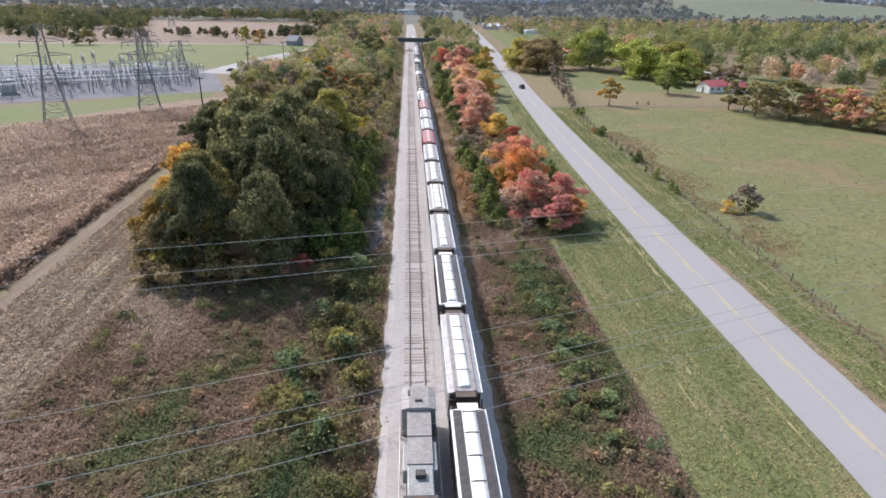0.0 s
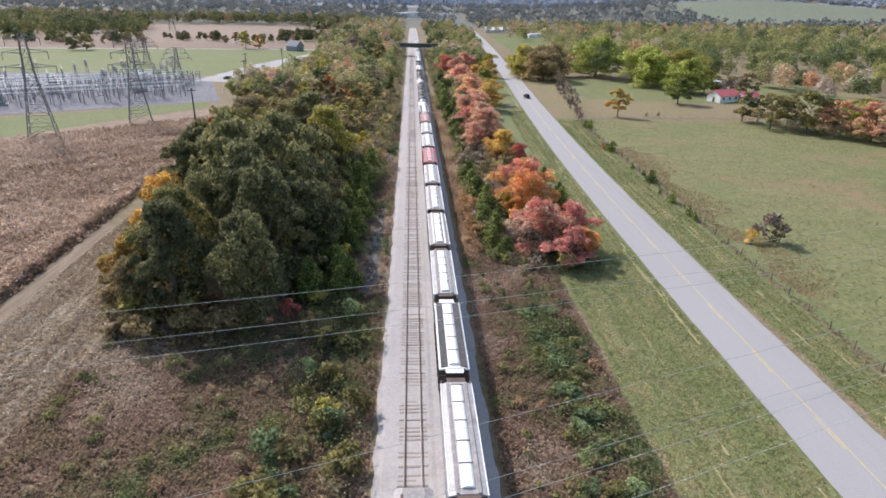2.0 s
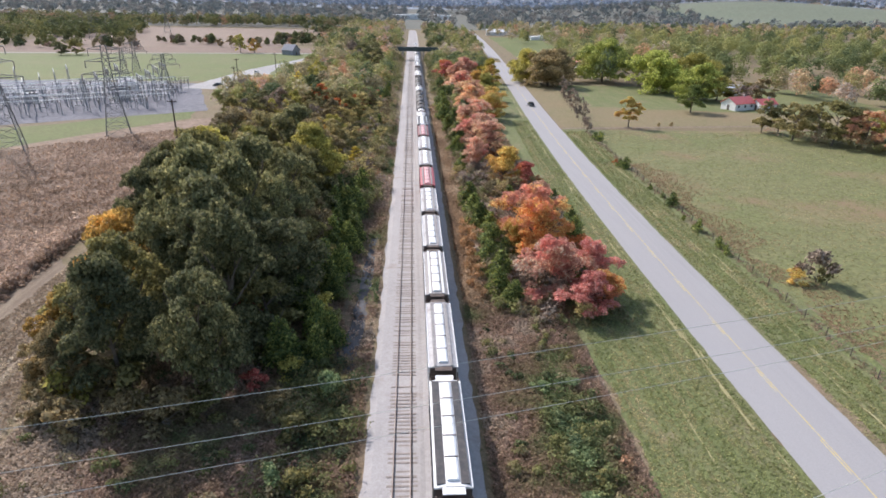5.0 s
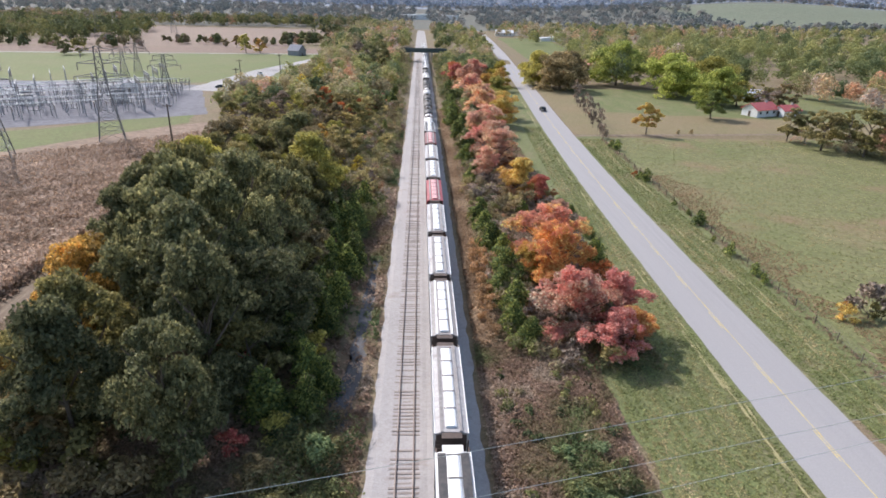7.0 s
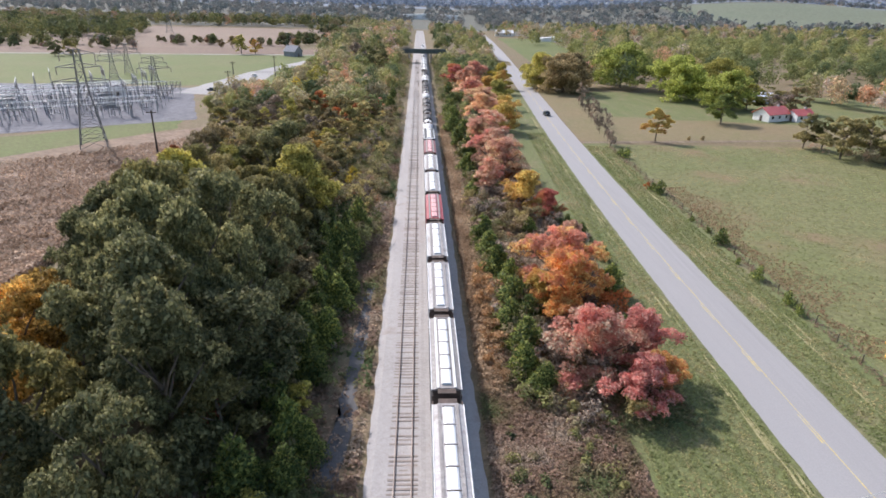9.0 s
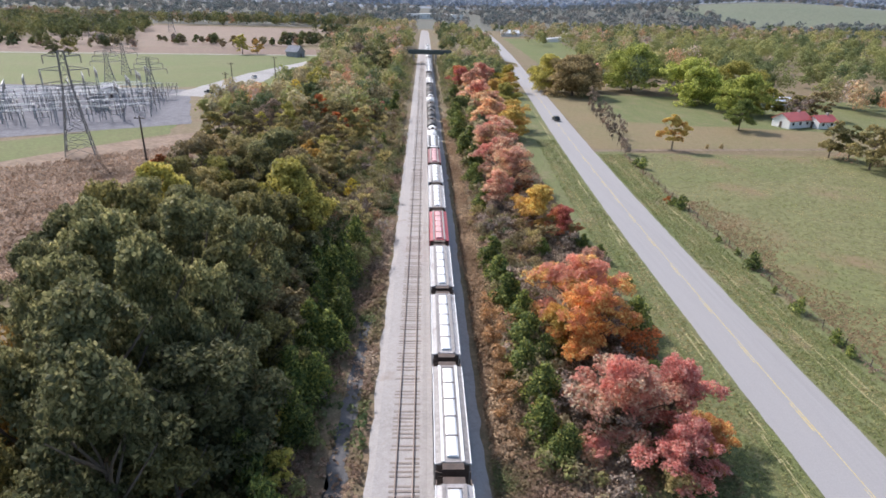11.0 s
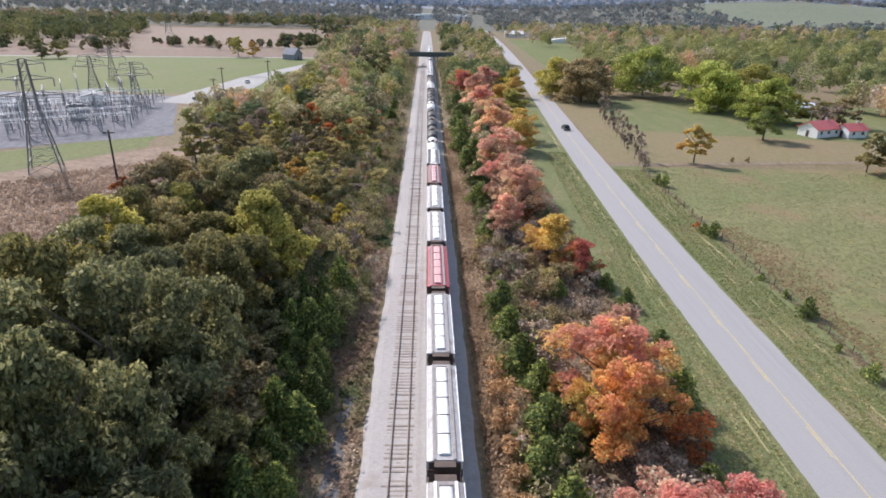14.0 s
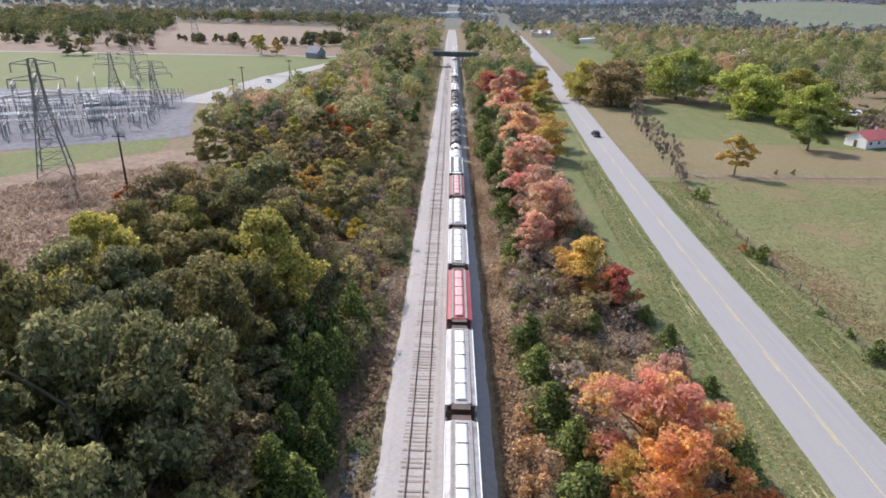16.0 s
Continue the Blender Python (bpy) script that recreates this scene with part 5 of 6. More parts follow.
weeds("weeds_east", 24000, lambda: (rng.uniform(7.7, 21.3), rng.uniform(24, 92)), lambda x, y: 0.7 + 0.9 * max(0, noise.noise((x / 6, y / 6, 1.1))), 0.23, WEED, "brown and green weeds between railway and road", lambda x, y: drift(x, y, 11.0, 0.67))
weeds("weeds_west", 40000, lambda: (rng.uniform(-36, -3.9), rng.uniform(22, 80)), lambda x, y: 0.6 + 0.9 * max(0, noise.noise((x / 7, y / 7, 3.1))), 0.26, WEED, "brown and green weeds below the wood", lambda x, y: drift(x, y, 13.0, 0.70))
weeds("undergrowth_west", 14000, lambda: (rng.uniform(-17, -3.8), rng.uniform(78, 230)), lambda x, y: 0.8 + 0.8 * max(0, noise.noise((x / 7, y / 7, 5.1))), 0.4, WEED, "tangled undergrowth between wood and track", lambda x, y: None if -8.0 < x < -4.8 and 76 < y < 117 and rng.uniform() < 0.8 else drift(x, y, 9.0, 0.50))
weeds("undergrowth_east", 13000, lambda: (rng.uniform(11, 29), rng.uniform(86, 240)), lambda x, y: 0.9 + 0.8 * max(0, noise.noise((x / 7, y / 7, 6.1))), 0.36, WEED, "tangled undergrowth of the hedgerow", lambda x, y: drift(x, y, 9.0, 0.66))
weeds("straw_grass", 10000, lambda: (8.0 + abs(rng.normal()) * 1.3, rng.uniform(92, 260)), lambda x, y: 1.1, 0.32, [(0.0, (0.17, 0.11, 0.065)), (0.5, (0.29, 0.20, 0.125)), (1.0, (0.40, 0.30, 0.20))], "orange-tan tall dry grass beside the track", lambda x, y: 0.5 + 0.6 * noise.noise((x / 3, y / 9, 0.4)))
weeds("fence_weeds", 1300, lambda: ((lambda y: (51.3 + (y - 50) * 0.033 + rng.normal() * 0.5, y))(rng.uniform(40, 212))), lambda x, y: 0.35, 0.26, WEED, "dry weeds along the pasture fence", lambda x, y: 0.62 + 0.3 * noise.noise((y / 5, 0, 0)))

DRY = [(0.0, (0.15, 0.102, 0.068)), (0.35, (0.225, 0.155, 0.108)), (0.6, (0.30, 0.215, 0.155)), (0.85, (0.39, 0.295, 0.225)), (1.0, (0.46, 0.37, 0.29))]


def swath(x, y):
    """Long uneven drifts of paler grass running across the field."""
    u, v = 0.8 * x + 0.6 * y, -0.6 * x + 0.8 * y
    return 0.42 + 0.55 * noise.noise((u / 34, v / 7, 1.4)) + 0.25 * noise.noise((x / 3.5, y / 3.5, 6.4))


def west_field():
    y = 60 + 190 * rng.uniform() ** 1.3
    return -50.5 - (y - 20) * 0.035 - abs(rng.normal()) * 42, y


weeds("tall_dry_grass", 28000, west_field, lambda x, y: 0.8 + 0.4 * swath(x, y), 0.46, DRY, "red-brown tall dry grass in pale drifts", lambda x, y: None if y > 171 + (x + 116) * 0.86 else swath(x, y), 5, 0.7)
weeds("reed_band", 6000, lambda: ((lambda y: (-51.6 - (y - 20) * 0.035 - abs(rng.normal()) * 1.5, y))(rng.uniform(40, 128))), lambda x, y: 1.9 + 0.9 * noise.noise((y / 5, 2.0, 0)), 0.5, DRY, "pale tall reeds along the edge of the stubble", lambda x, y: 0.72 + 0.35 * noise.noise((x / 2, y / 4, 3.0)), 6, 0.9)
TURF = [(0.0, (0.115, 0.135, 0.048)), (0.4, (0.175, 0.178, 0.072)), (0.65, (0.24, 0.21, 0.10)), (0.85, (0.30, 0.25, 0.13)), (1.0, (0.37, 0.30, 0.18))]


def verge(lo, hi, y0, y1):
    y = rng.uniform(y0, y1)
    return road_smooth(y) + rng.uniform(lo, hi), y


def mown(x, y):
    """Mown rows that run beside the road, with dry clippings between them."""
    d = x - road_smooth(y)
    return 0.42 + 0.55 * noise.noise((d / 0.55, y / 26, 4.4)) + 0.4 * noise.noise((x / 5, y / 8, 9.1))


weeds("verge_turf_west", 16000, lambda: verge(-17.6, -4.7, 22, 100), lambda x, y: 0.14, 0.21, TURF, "tufted mown grass of the verge", mown, 4)
weeds("verge_turf_far", 7000, lambda: verge(-10.5, -4.7, 100, 230), lambda x, y: 0.14, 0.26, TURF, "tufted mown grass of the verge", mown, 4)
weeds("verge_turf_east", 16000, lambda: verge(4.8, 11.5, 30, 212), lambda x, y: 0.14, 0.23, TURF, "tufted mown grass beyond the road", mown, 4)
weeds("rusty_tufts", 8000, lambda: ((lambda y: (52.6 + (y - 50) * 0.033 + abs(rng.normal()) * 4.5, y))(rng.uniform(38, 170))), lambda x, y: 0.14, 0.24, [(0.0, (0.16, 0.108, 0.06)), (0.6, (0.22, 0.148, 0.088)), (1.0, (0.33, 0.25, 0.16))], "rusty dry grass along the pasture fence", lambda x, y: None if noise.noise((x / 9, y / 14, 2.7)) < -0.05 else 0.5 + 0.5 * noise.noise((x / 2, y / 2, 1.0)), 4)
def rows_of_stubble(x, y):
    """Pale rows of cut stalks along the field."""
    u = x + (y - 20) * 0.035
    return 0.5 + 0.75 * noise.noise((u / 0.7, y / 30, 5.2)) + 0.3 * noise.noise((x / 6, y / 9, 2.2))


def stubble_spot():
    y = rng.uniform(38, 112)
    return -rng.uniform(35.6, 48.2) - (y - 40) * 0.04, y


weeds("stubble_stalks", 13000, stubble_spot, lambda x, y: 0.25, 0.27, [(0.0, (0.14, 0.10, 0.065)), (0.5, (0.23, 0.17, 0.115)), (0.8, (0.33, 0.27, 0.19)), (1.0, (0.42, 0.36, 0.27))], "pale cut stalks in rows on the stubble field", rows_of_stubble, 4)
weeds("pasture_tufts", 16000, lambda: (rng.uniform(54, 130), rng.uniform(60, 212)), lambda x, y: 0.06, 0.3, TURF, "grass tufts of the grazed pasture", lambda x, y: 0.5 + 0.5 * noise.noise((x / 7, y / 5, 3.3)), 4)


# ---------------------------------------------------------------- substation
def lattice_tower(x, y, H, base_w, turn=0.0):
    """A four-legged lattice tower with three cross arms."""
    root = empty("lattice_tower", pose(x, y, terrain(x, y), 0, 0, turn), "dark steel lattice transmission tower by the substation", "pylon", "transmission towers")
    b, waist, top = base_w / 2, base_w * 0.17, base_w * 0.10

    def half(z):
        return b + (waist - b) * z / (H * 0.62) if z < H * 0.62 else waist + (top - waist) * (z - H * 0.62) / (H * 0.38)

    for sx in (-1, 1):
        for sy in (-1, 1):
            leg = bmesh.new()
            zs = (0, H * 0.62, H)
            for z0, z1 in zip(zs, zs[1:]):
                bar(leg, (sx * half(z0), sy * half(z0), z0 - 0.2 if z0 == 0 else z0), (sx * half(z1), sy * half(z1), z1), 0.2)
            part("leg", leg, M["darksteel"], root)
    br = bmesh.new()
    zs = [H * k / 9 for k in range(10)]
    for z0, z1 in zip(zs, zs[1:]):
        a, c = half(z0), half(z1)
        for s in (-1, 1):
            bar(br, (-a, s * a, z0), (c, s * c, z1), 0.08)
            bar(br, (a, s * a, z0), (-c, s * c, z1), 0.08)
            bar(br, (s * a, -a, z0), (s * c, c, z1), 0.08)
            bar(br, (s * a, a, z0), (s * c, -c, z1), 0.08)
        for s in (-1, 1):
            bar(br, (-c, s * c, z1), (c, s * c, z1), 0.10)
            bar(br, (s * c, -c, z1), (s * c, c, z1), 0.10)
    tagged(part("bracing", br, M["darksteel"], root), kind="stuff")
    for z, w in ((H * 0.68, 6.5), (H * 0.82, 5.2), (H * 0.95, 4.0)):
        for s in (-1, 1):
            arm = bmesh.new()
            c = half(z)
            for sy in (-1, 1):
                bar(arm, (s * c, sy * c, z), (s * w, 0, z + 0.25), 0.14)
                bar(arm, (s * c, sy * c, z + 1.0), (s * w, 0, z + 0.3), 0.11)
            a = part("cross_arm", arm, M["darksteel"], root)
            part("insulator", rod(bmesh.new(), (s * w, 0, z + 0.2), (s * w, 0, z - 1.6), 0.12, n=8), M["porcelain"], a)
    return root


lattice_tower(-103.2, 180.5, 27, 7.0, 25)
lattice_tower(-86.3, 204.5, 25, 6.6, 25)
lattice_tower(-138, 330, 15, 5, 25)
lattice_tower(-108, 302, 15, 4.5, 25)
lattice_tower(-150, 372, 15, 4.5, 25)
lattice_tower(-300, 640, 26, 7, 25)
lattice_tower(-275, 760, 26, 7, 25)


def gantry(x, y, w, h, turn):
    root = empty("bus_gantry", pose(x, y, terrain(x, y) + 0.08, 0, 0, turn), "grey steel gantry over the substation gravel", "gantry", "gantries of the substation")
    for s in (-1, 1):
        leg = bmesh.new()
        for dx in (-0.5, 0.5):
            bar(leg, (s * w / 2 + dx, 0, 0), (s * w / 2 + dx * 0.3, 0, h), 0.2)
        for k in range(5):
            d = 1 if k % 2 else -1
            bar(leg, (s * w / 2 - d * 0.45, 0, h * k / 5), (s * w / 2 + d * 0.4, 0, h * (k + 1) / 5), 0.1)
        part("post", leg, M["galv"], root)
    beam = bmesh.new()
    for z in (h - 0.9, h):
        bar(beam, (-w / 2, 0, z), (w / 2, 0, z), 0.18)
    for k in range(10):
        d = 1 if k % 2 else -1
        bar(beam, (-w / 2 + w * k / 10, 0, h - 0.45 + d * 0.45), (-w / 2 + w * (k + 1) / 10, 0, h - 0.45 - d * 0.45), 0.09)
    part("beam", beam, M["galv"], root)
    for k in range(3):
        part("insulator", rod(bmesh.new(), (w * (k - 1) * 0.3, 0, h - 0.9), (w * (k - 1) * 0.3, 0, h - 2.6), 0.16, n=8), M["porcelain"], root)
    return root


def switch(x, y, turn):
    root = empty("switchgear", pose(x, y, terrain(x, y) + 0.08, 0, 0, turn), "steel switch stand with three brown insulators", "switchgear", "switch stands of the substation")
    part("stand", boxes((-1.6, -1.45, -0.1, 0.1, 0, 2.4), (1.45, 1.6, -0.1, 0.1, 0, 2.4), (-1.9, 1.9, -0.15, 0.15, 2.4, 2.6)), M["galv"], root)
    for k in (-1.5, 0, 1.5):
        part("insulator", rod(bmesh.new(), (k, 0, 2.6), (k, 0, 4.1), 0.17, 0.12, n=8), M["porcelain"], root)
    part("busbar", boxes((-1.9, 1.9, -0.06, 0.06, 4.1, 4.22)), M["wire"], root)
    return root


def transformer(x, y, turn):
    root = empty("transformer", pose(x, y, terrain(x, y) + 0.08, 0, 0, turn), "pale grey power transformer with cooling fins on a concrete base", "transformer", "transformers of the substation")
    part("base", boxes((-3.2, 3.2, -2.2, 2.2, 0, 0.35), bevel=0.04), M["concrete"], root)
    part("tank", boxes((-2.4, 2.4, -1.2, 1.2, 0.35, 3.6), bevel=0.08), M["galv"], root)
    for s in (-1, 1):
        for k in range(6):
            part("fin", boxes((-2.2 + 0.8 * k, -1.9 + 0.8 * k, s * 1.55 - 0.35, s * 1.55 + 0.35, 0.7, 3.2)), M["white"], root)
    for k in (-1.4, 0, 1.4):
        part("bushing", rod(bmesh.new(), (k, 0, 3.6), (k * 1.25, 0, 5.6), 0.2, 0.1, n=8), M["porcelain"], root)
    part("conservator", rod(bmesh.new(), (-2.0, 0.7, 4.4), (2.0, 0.7, 4.4), 0.45, n=12), M["galv"], root)
    return root


YAW = 30
g0, s0, t0 = gantry(-108, 246, 14, 11, YAW), switch(-96, 246, YAW), transformer(-112, 268, YAW)


def yard(u, v):
    """From along and across the yard to the world."""
    a = radians(YAW)
    return -84 - u * math.cos(a) - v * math.sin(a) * 0.35, 256 - u * math.sin(a) + v * math.cos(a)


for v in (8, 26, 44, 62):
    for u in (16, 34, 52, 70, 88, 106, 128, 150):
        x, y = yard(u, v)
        copy_thing(g0, pose(x, y, terrain(x, y) + 0.08, 0, 0, YAW + (0 if (u + v) % 3 else 90)))
for v in (1, 14, 20, 32, 38, 50, 56, 68):
    for u in np.arange(8, 165, 5.6):
        x, y = yard(u + rng.uniform(-1.5, 1.5), v + rng.uniform(-1, 1))
        copy_thing(s0, pose(x, y, terrain(x, y) + 0.08, 0, 0, YAW + (90 if rng.uniform() < 0.35 else 0)))
for u, v in ((30, 40), (60, 40), (92, 42), (122, 40), (70, 12), (104, 16)):
    x, y = yard(u, v)
    copy_thing(t0, pose(x, y, terrain(x, y) + 0.08, 0, 0, YAW))


def bus_run(u0, u1, v, h):
    """A run of pale bus pipes on slender posts."""
    (x0, y0), (x1, y1) = yard(u0, v), yard(u1, v)
    root = empty("bus_run", pose(x0, y0, terrain(x0, y0) + 0.08), "pale aluminium bus pipes on slender posts", "bus pipe", "bus runs of the substation")
    d = Vector((x1 - x0, y1 - y0, 0))
    side = Vector((-d.y, d.x, 0)).normalized()
    for k in (-1.6, 0, 1.6):
        part("pipe", bar(bmesh.new(), side * k + Vector((0, 0, h)), d + side * k + Vector((0, 0, h)), 0.1), M["hatch"], root)
    n = max(2, round(d.length / 9))
    for i in range(n + 1):
        q = d * (i / n)
        part("post", bar(bmesh.new(), q, q + Vector((0, 0, h - 0.4)), 0.24), M["galv"], root)
        part("crosshead", bar(bmesh.new(), q + side * 1.9 + Vector((0, 0, h - 0.3)), q - side * 1.9 + Vector((0, 0, h - 0.3)), 0.2), M["galv"], root)
    return root


for v, u0, u1, h in ((4, 6, 70, 4.6), (10, 40, 150, 5.6), (17, 8, 60, 4.8), (23, 70, 160, 5.2), (29, 10, 96, 5.8), (35, 60, 160, 4.6), (41, 12, 56, 5.4), (47, 30, 150, 5.0), (53, 10, 80, 5.8), (59, 60, 160, 5.0), (66, 20, 140, 5.4)):
    bus_run(u0, u1, v, h)


def building(name, x, y, w, d, h, roof_h, turn, wall, roof, label, category, windows=3, over=0.5):
    """A gabled building with overhanging roof, door and framed windows."""
    root = empty(name, pose(x, y, terrain(x, y), 0, 0, turn), label, category)
    bm = bmesh.new()
    prism(bm, ((-d / 2, -0.3), (d / 2, -0.3), (d / 2, h), (0, h + roof_h), (-d / 2, h)), -w / 2, w / 2)
    part("wall", bm, wall, root)
    bm = bmesh.new()
    k = roof_h / (d / 2)
    e = d / 2 + over
    prism(bm, ((-e, h - over * k + 0.02), (0, h + roof_h + 0.02), (e, h - over * k + 0.02), (e, h - over * k + 0.2), (0, h + roof_h + 0.22), (-e, h - over * k + 0.2)), -w / 2 - over, w / 2 + over)
    rf = part("roof", bm, roof, root)
    if windows:
        part("chimney", boxes((-0.35, 0.35, w * 0.2, w * 0.2 + 0.7, h, h + roof_h + 0.9)), M["concrete"], rf)
    for s in (-1, 1):
        for i in range(windows):
            yy = -w / 2 + w * (i + 0.5) / windows
            fr = part("window", boxes((s * d / 2 - 0.05, s * d / 2 + 0.05, yy - 0.6, yy + 0.6, h * 0.38, h * 0.8)), M["siding"], root)
            part("pane", boxes((s * (d / 2 + 0.03) - 0.03, s * (d / 2 + 0.03) + 0.03, yy - 0.5, yy + 0.5, h * 0.42, h * 0.77)), M["glass"], fr)
    part("door", boxes((-0.5, 0.5, -w / 2 - 0.06, -w / 2 + 0.03, 0, 2.1)), M["steel"], root)
    return root


building("control_house", -124, 300, 12, 7, 3.4, 0.8, YAW, M["siding"], M["greyroofing"], "low pale control building in the substation", "building", 2)
building("barn", -88.5, 494, 10, 8, 3.6, 3.6, 60, M["greyroofing"], M["greyroofing"], "weathered grey barn with a gabled roof", "barn", 0)
building("farmhouse", 130.5, 259, 10.5, 7, 2.8, 2.0, -68, M["siding"], M["redroof"], "white farmhouse with a red metal roof", "house", 3)
building("farmhouse_wing", 140.5, 258, 7.5, 5.5, 2.6, 1.6, -75, M["siding"], M["redroof"], "low white wing with a red metal roof", "house", 2)
building("shed", 150, 302, 7, 5, 3.0, 1.2, 80, M["siding"], M["whiteroof"], "white metal shed among the trees", "shed", 0)
building("house", 108, 420, 16, 9, 3.2, 2.6, 10, M["siding"], M["redroof"], "house with a red roof behind yard trees", "house", 3)
building("long_shed", 150, 735, 10, 34, 3.2, 1.6, 4, M["siding"], M["whiteroof"], "long white metal shed beside the road", "shed", 0)
building("house", 122, 850, 20, 10, 4, 3, 80, M["siding"], M["greyroofing"], "village house with a grey roof", "house", 3)
building("house", 106, 830, 22, 12, 4, 3, 85, M["siding"], M["whiteroof"], "village house with a white roof", "house", 3)
building("house", 142, 840, 18, 10, 4, 3, 60, M["siding"], M["redroof"], "village house with a red roof", "house", 3)
building("warehouse", 20, 1350, 30, 120, 8, 2, 0, M["siding"], M["whiteroof"], "long pale warehouse far down the line", "warehouse", 0)

# ---------------------------------------------------------------- bridge over the railway
br = empty("road_bridge", pose(0, 462, 0), "dark steel girder road bridge over the railway", "bridge")
part("deck", boxes((-22, 24, -3.6, 3.6, 6.6, 7.1)), M["concrete"], br)
for s in (-1, 1):
    g = boxes((-17, 19, s * 3.5 - 0.2, s * 3.5 + 0.2, 5.8, 8.2))
    for k in range(19):
        box(g, -17 + 2 * k - 0.08, -17 + 2 * k + 0.08, s * 3.5 - 0.32, s * 3.5 + 0.32, 5.8, 8.2)
    part("girder", g, M["bridgesteel"], br)
for x in (-16.5, 18.5):
    part("abutment", boxes((x - 1.5, x + 1.5, -4, 4, -0.5, 6.6), bevel=0.1), M["concrete"], br)
for x in (-5.5, 9):
    for y in (-2.5, 2.5):
        part("pier", rod(bmesh.new(), (x, y, -0.4), (x, y, 6.6), 0.5, n=12), M["concrete"], br)
for sx, x0, x1 in ((-1, -60, -17), (1, 20, 62)):
    v = [(x0, 450, -0.3), (x0, 474, -0.3), (x1, 474, -0.3), (x1, 450, -0.3), (x0, 458.5, 1.0 if sx < 0 else 1.0), (x0, 465.5, 1.0), (x1, 465.5, 7.0), (x1, 458.5, 7.0)]
    if sx > 0:
        v[4], v[5], v[6], v[7] = (x0, 458.5, 7.0), (x0, 465.5, 7.0), (x1, 465.5, 1.0), (x1, 458.5, 1.0)
    tagged(mesh_ob("bridge_embankment", v, [(4, 5, 6, 7), (0, 4, 7, 3), (1, 2, 6, 5), (0, 1, 5, 4), (3, 7, 6, 2)], M["weedground"]), "weedy earth ramp up to the bridge", "embankment", kind="structure")


# ---------------------------------------------------------------- poles, wires, fence
def wood_pole(x, y, h, label="dark wooden utility pole with a cross arm", turn=0.0):
    root = empty("utility_pole", pose(x, y, terrain(x, y), 0, 0, turn), label, "utility pole", "utility poles")
    part("post", rod(bmesh.new(), (0, 0, -0.5), (0, 0, h), 0.25, 0.17, 10), M["polewood"], root)
    part("cross_arm", boxes((-1.3, 1.3, -0.07, 0.07, h - 0.7, h - 0.5)), M["polewood"], root)
    for s in (-1.15, 0.4, 1.15):
        part("insulator", rod(bmesh.new(), (s, 0, h - 0.5), (s, 0, h - 0.25), 0.06, n=8), M["porcelain"], root)
    return root


wood_pole(-66.6, 197, 11.2)
wood_pole(-75, 292, 11)
wood_pole(-84, 330, 11)
wood_pole(-70, 352, 12)


def wires(rows, span, sag, label):
    """Bare wires hung between two pole lines."""
    root = empty("power_line", pose(0, 0, 0), label, "power line")
    for y0, slope, z in rows:
        bm = bmesh.new()
        rings = []
        for i in range(33):
            u = i / 32
            x = span[0] + (span[1] - span[0]) * u
            zc = z - sag * 4 * u * (1 - u) + sag
            rings.append([bm.verts.new((x, y0 + slope * x + 0.02 * math.cos(q), zc + 0.02 * math.sin(q))) for q in (0, 1.57, 3.14, 4.71)])
        for p, q in zip(rings, rings[1:]):
            for i in range(4):
                bm.faces.new((p[i], p[(i + 1) % 4], q[(i + 1) % 4], q[i]))
        part("conductor", bm, M["wire"], root)
    return root


wires(((55.0, 0.25, 9.2), (57.2, 0.24, 9.6), (59.0, 0.24, 11.6)), (-78, 82), 1.4, "three bare wires crossing high over the railway")
wires(((39.2, 0.35, 9.0), (33.6, 0.35, 9.2), (31.6, 0.36, 9.4), (28.6, 0.37, 9.2)), (-78, 82), 1.4, "bare wires crossing high over the railway")
for x in (-78, 82):
    wood_pole(x, 57 + 0.245 * x, 12.6, turn=75)
    wood_pole(x, 33 + 0.36 * x, 12.0, turn=75)

fence = empty("wire_fence", pose(0, 0, 0), "old wire fence on grey wooden posts along the pasture", "fence")

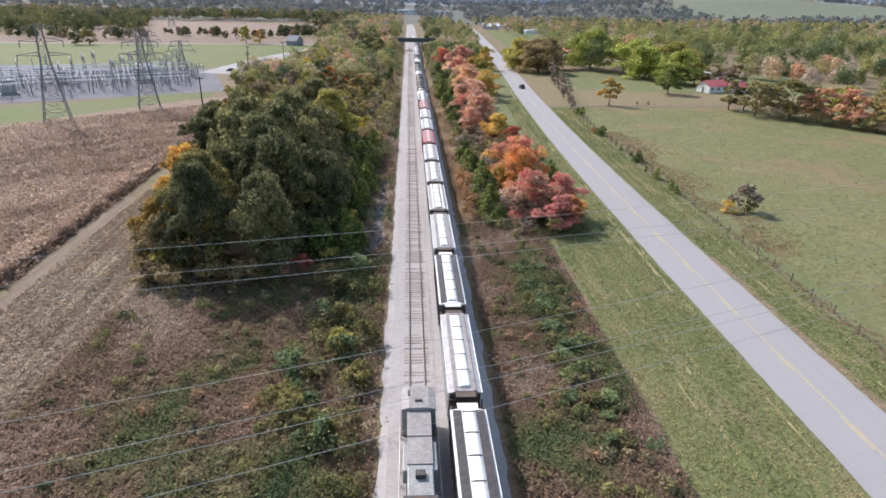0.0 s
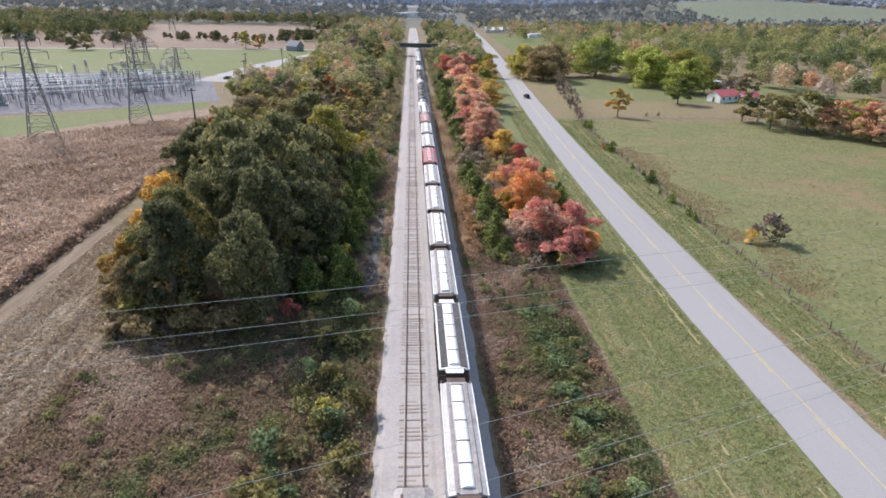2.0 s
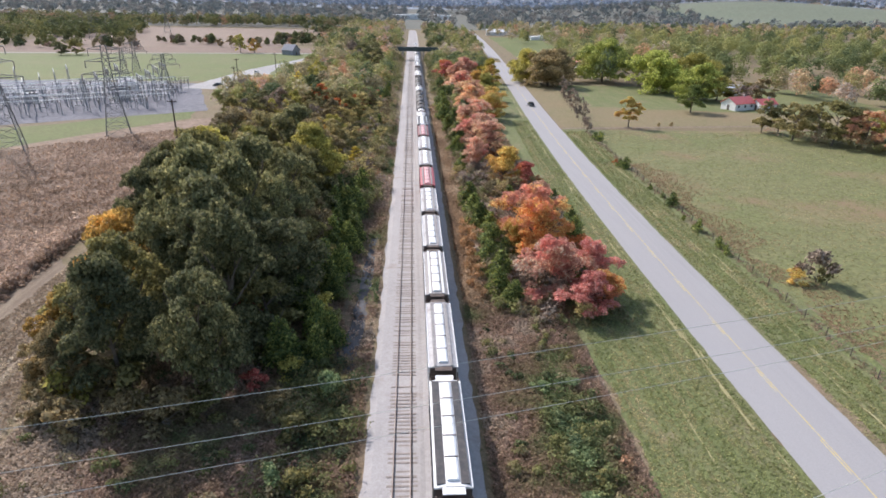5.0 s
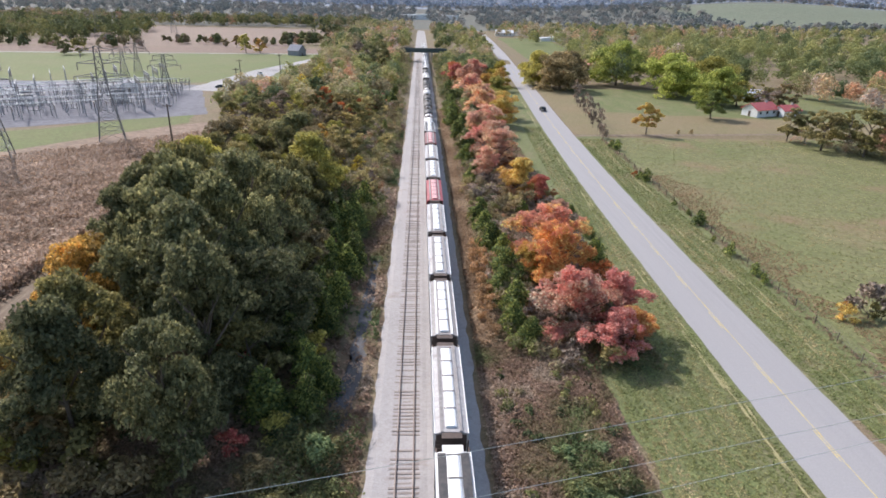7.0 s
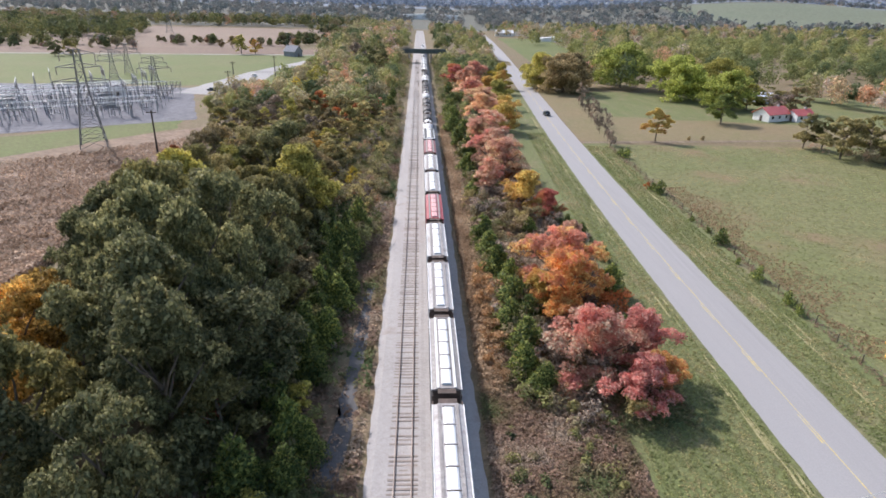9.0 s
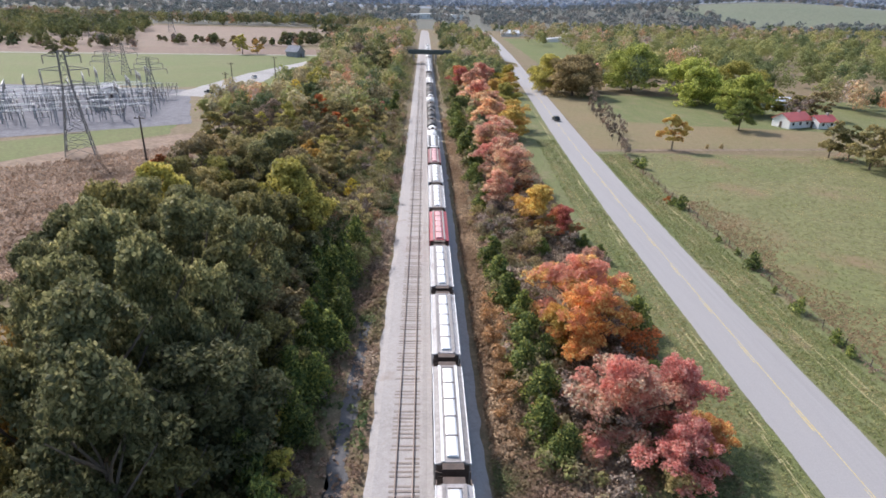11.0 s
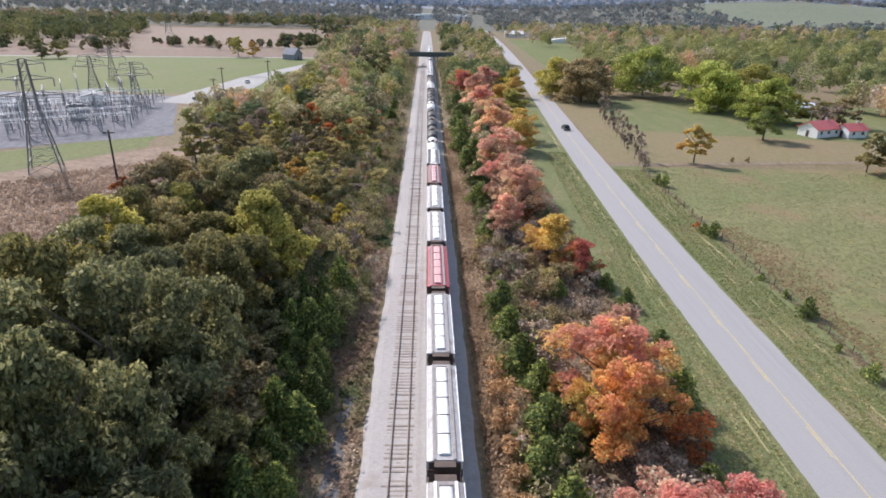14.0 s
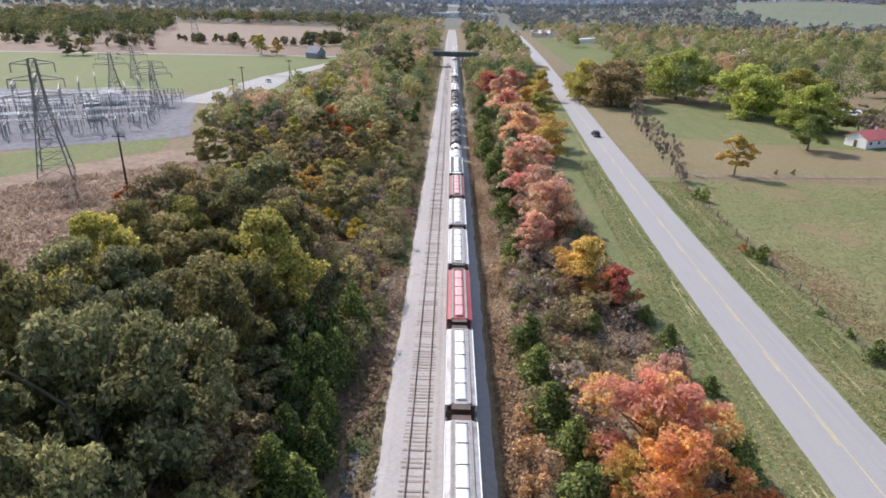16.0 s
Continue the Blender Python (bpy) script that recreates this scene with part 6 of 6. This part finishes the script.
for i in range(36):
    y = 46 + 4.7 * i
    x = 51.2 + (y - 50) * 0.033
    p = part("post", rod(bmesh.new(), (x, y, -0.6), (x + rng.uniform(-0.06, 0.06), y, 0.95), 0.07, 0.06, 6), M["bark"], fence)
for z in (0.2, 0.7):
    part("fence_wire", bar(bmesh.new(), (51.07, 46, z), (51.2 + 160.5 * 0.033, 210.5, z), 0.012), M["darksteel"], fence)


# ---------------------------------------------------------------- vehicles
def vehicle(x, y, turn, paint, label):
    root = empty("car", pose(x, y, terrain(x, y) + 0.12, 0, 0, turn), label, "car")
    bm = bmesh.new()
    prism(bm, ((-0.9, 0.3), (0.9, 0.3), (0.92, 0.7), (0.85, 0.95), (-0.85, 0.95), (-0.92, 0.7)), -2.3, 2.3)
    bmesh.ops.bevel(bm, geom=bm.edges[:], offset=0.06, segments=2, affect="EDGES")
    body = part("body", bm, paint, root)
    bm = bmesh.new()
    bmesh.ops.create_cube(bm, size=1)
    for v in bm.verts:
        k = 0.75 if v.co.z > 0 else 0.86
        v.co = Vector((v.co.x * 2 * k, v.co.y * (2.0 if v.co.z > 0 else 2.9) - 0.2, 0.95 + (v.co.z + 0.5) * 0.6))
    cabin = part("cabin", bm, M["glass"], root)
    part("roof", boxes((-0.72, 0.72, -1.15, 0.75, 1.53, 1.6), bevel=0.03), paint, cabin)
    for sx in (-0.85, 0.85):
        for sy in (-1.45, 1.45):
            w = part("wheel", rod(bmesh.new(), (sx - 0.1, sy, 0.33), (sx + 0.1, sy, 0.33), 0.33, n=16), M["rubber"], root)
            part("rim", rod(bmesh.new(), (sx - 0.105, sy, 0.33), (sx + 0.105, sy, 0.33), 0.19, n=12), M["galv"], w)
        part("headlight", boxes((sx * 0.75 - 0.17, sx * 0.75 + 0.17, -2.33, -2.26, 0.62, 0.78)), M["white"], body)
    return root


vehicle(48.0, 262, 4, M["carblack"], "dark car on the road")
vehicle(-88.5, 312, 70, M["carblack"], "dark car parked on the substation lane")
vehicle(-84, 366, 30, M["carwhite"], "white car parked on the gravel yard")
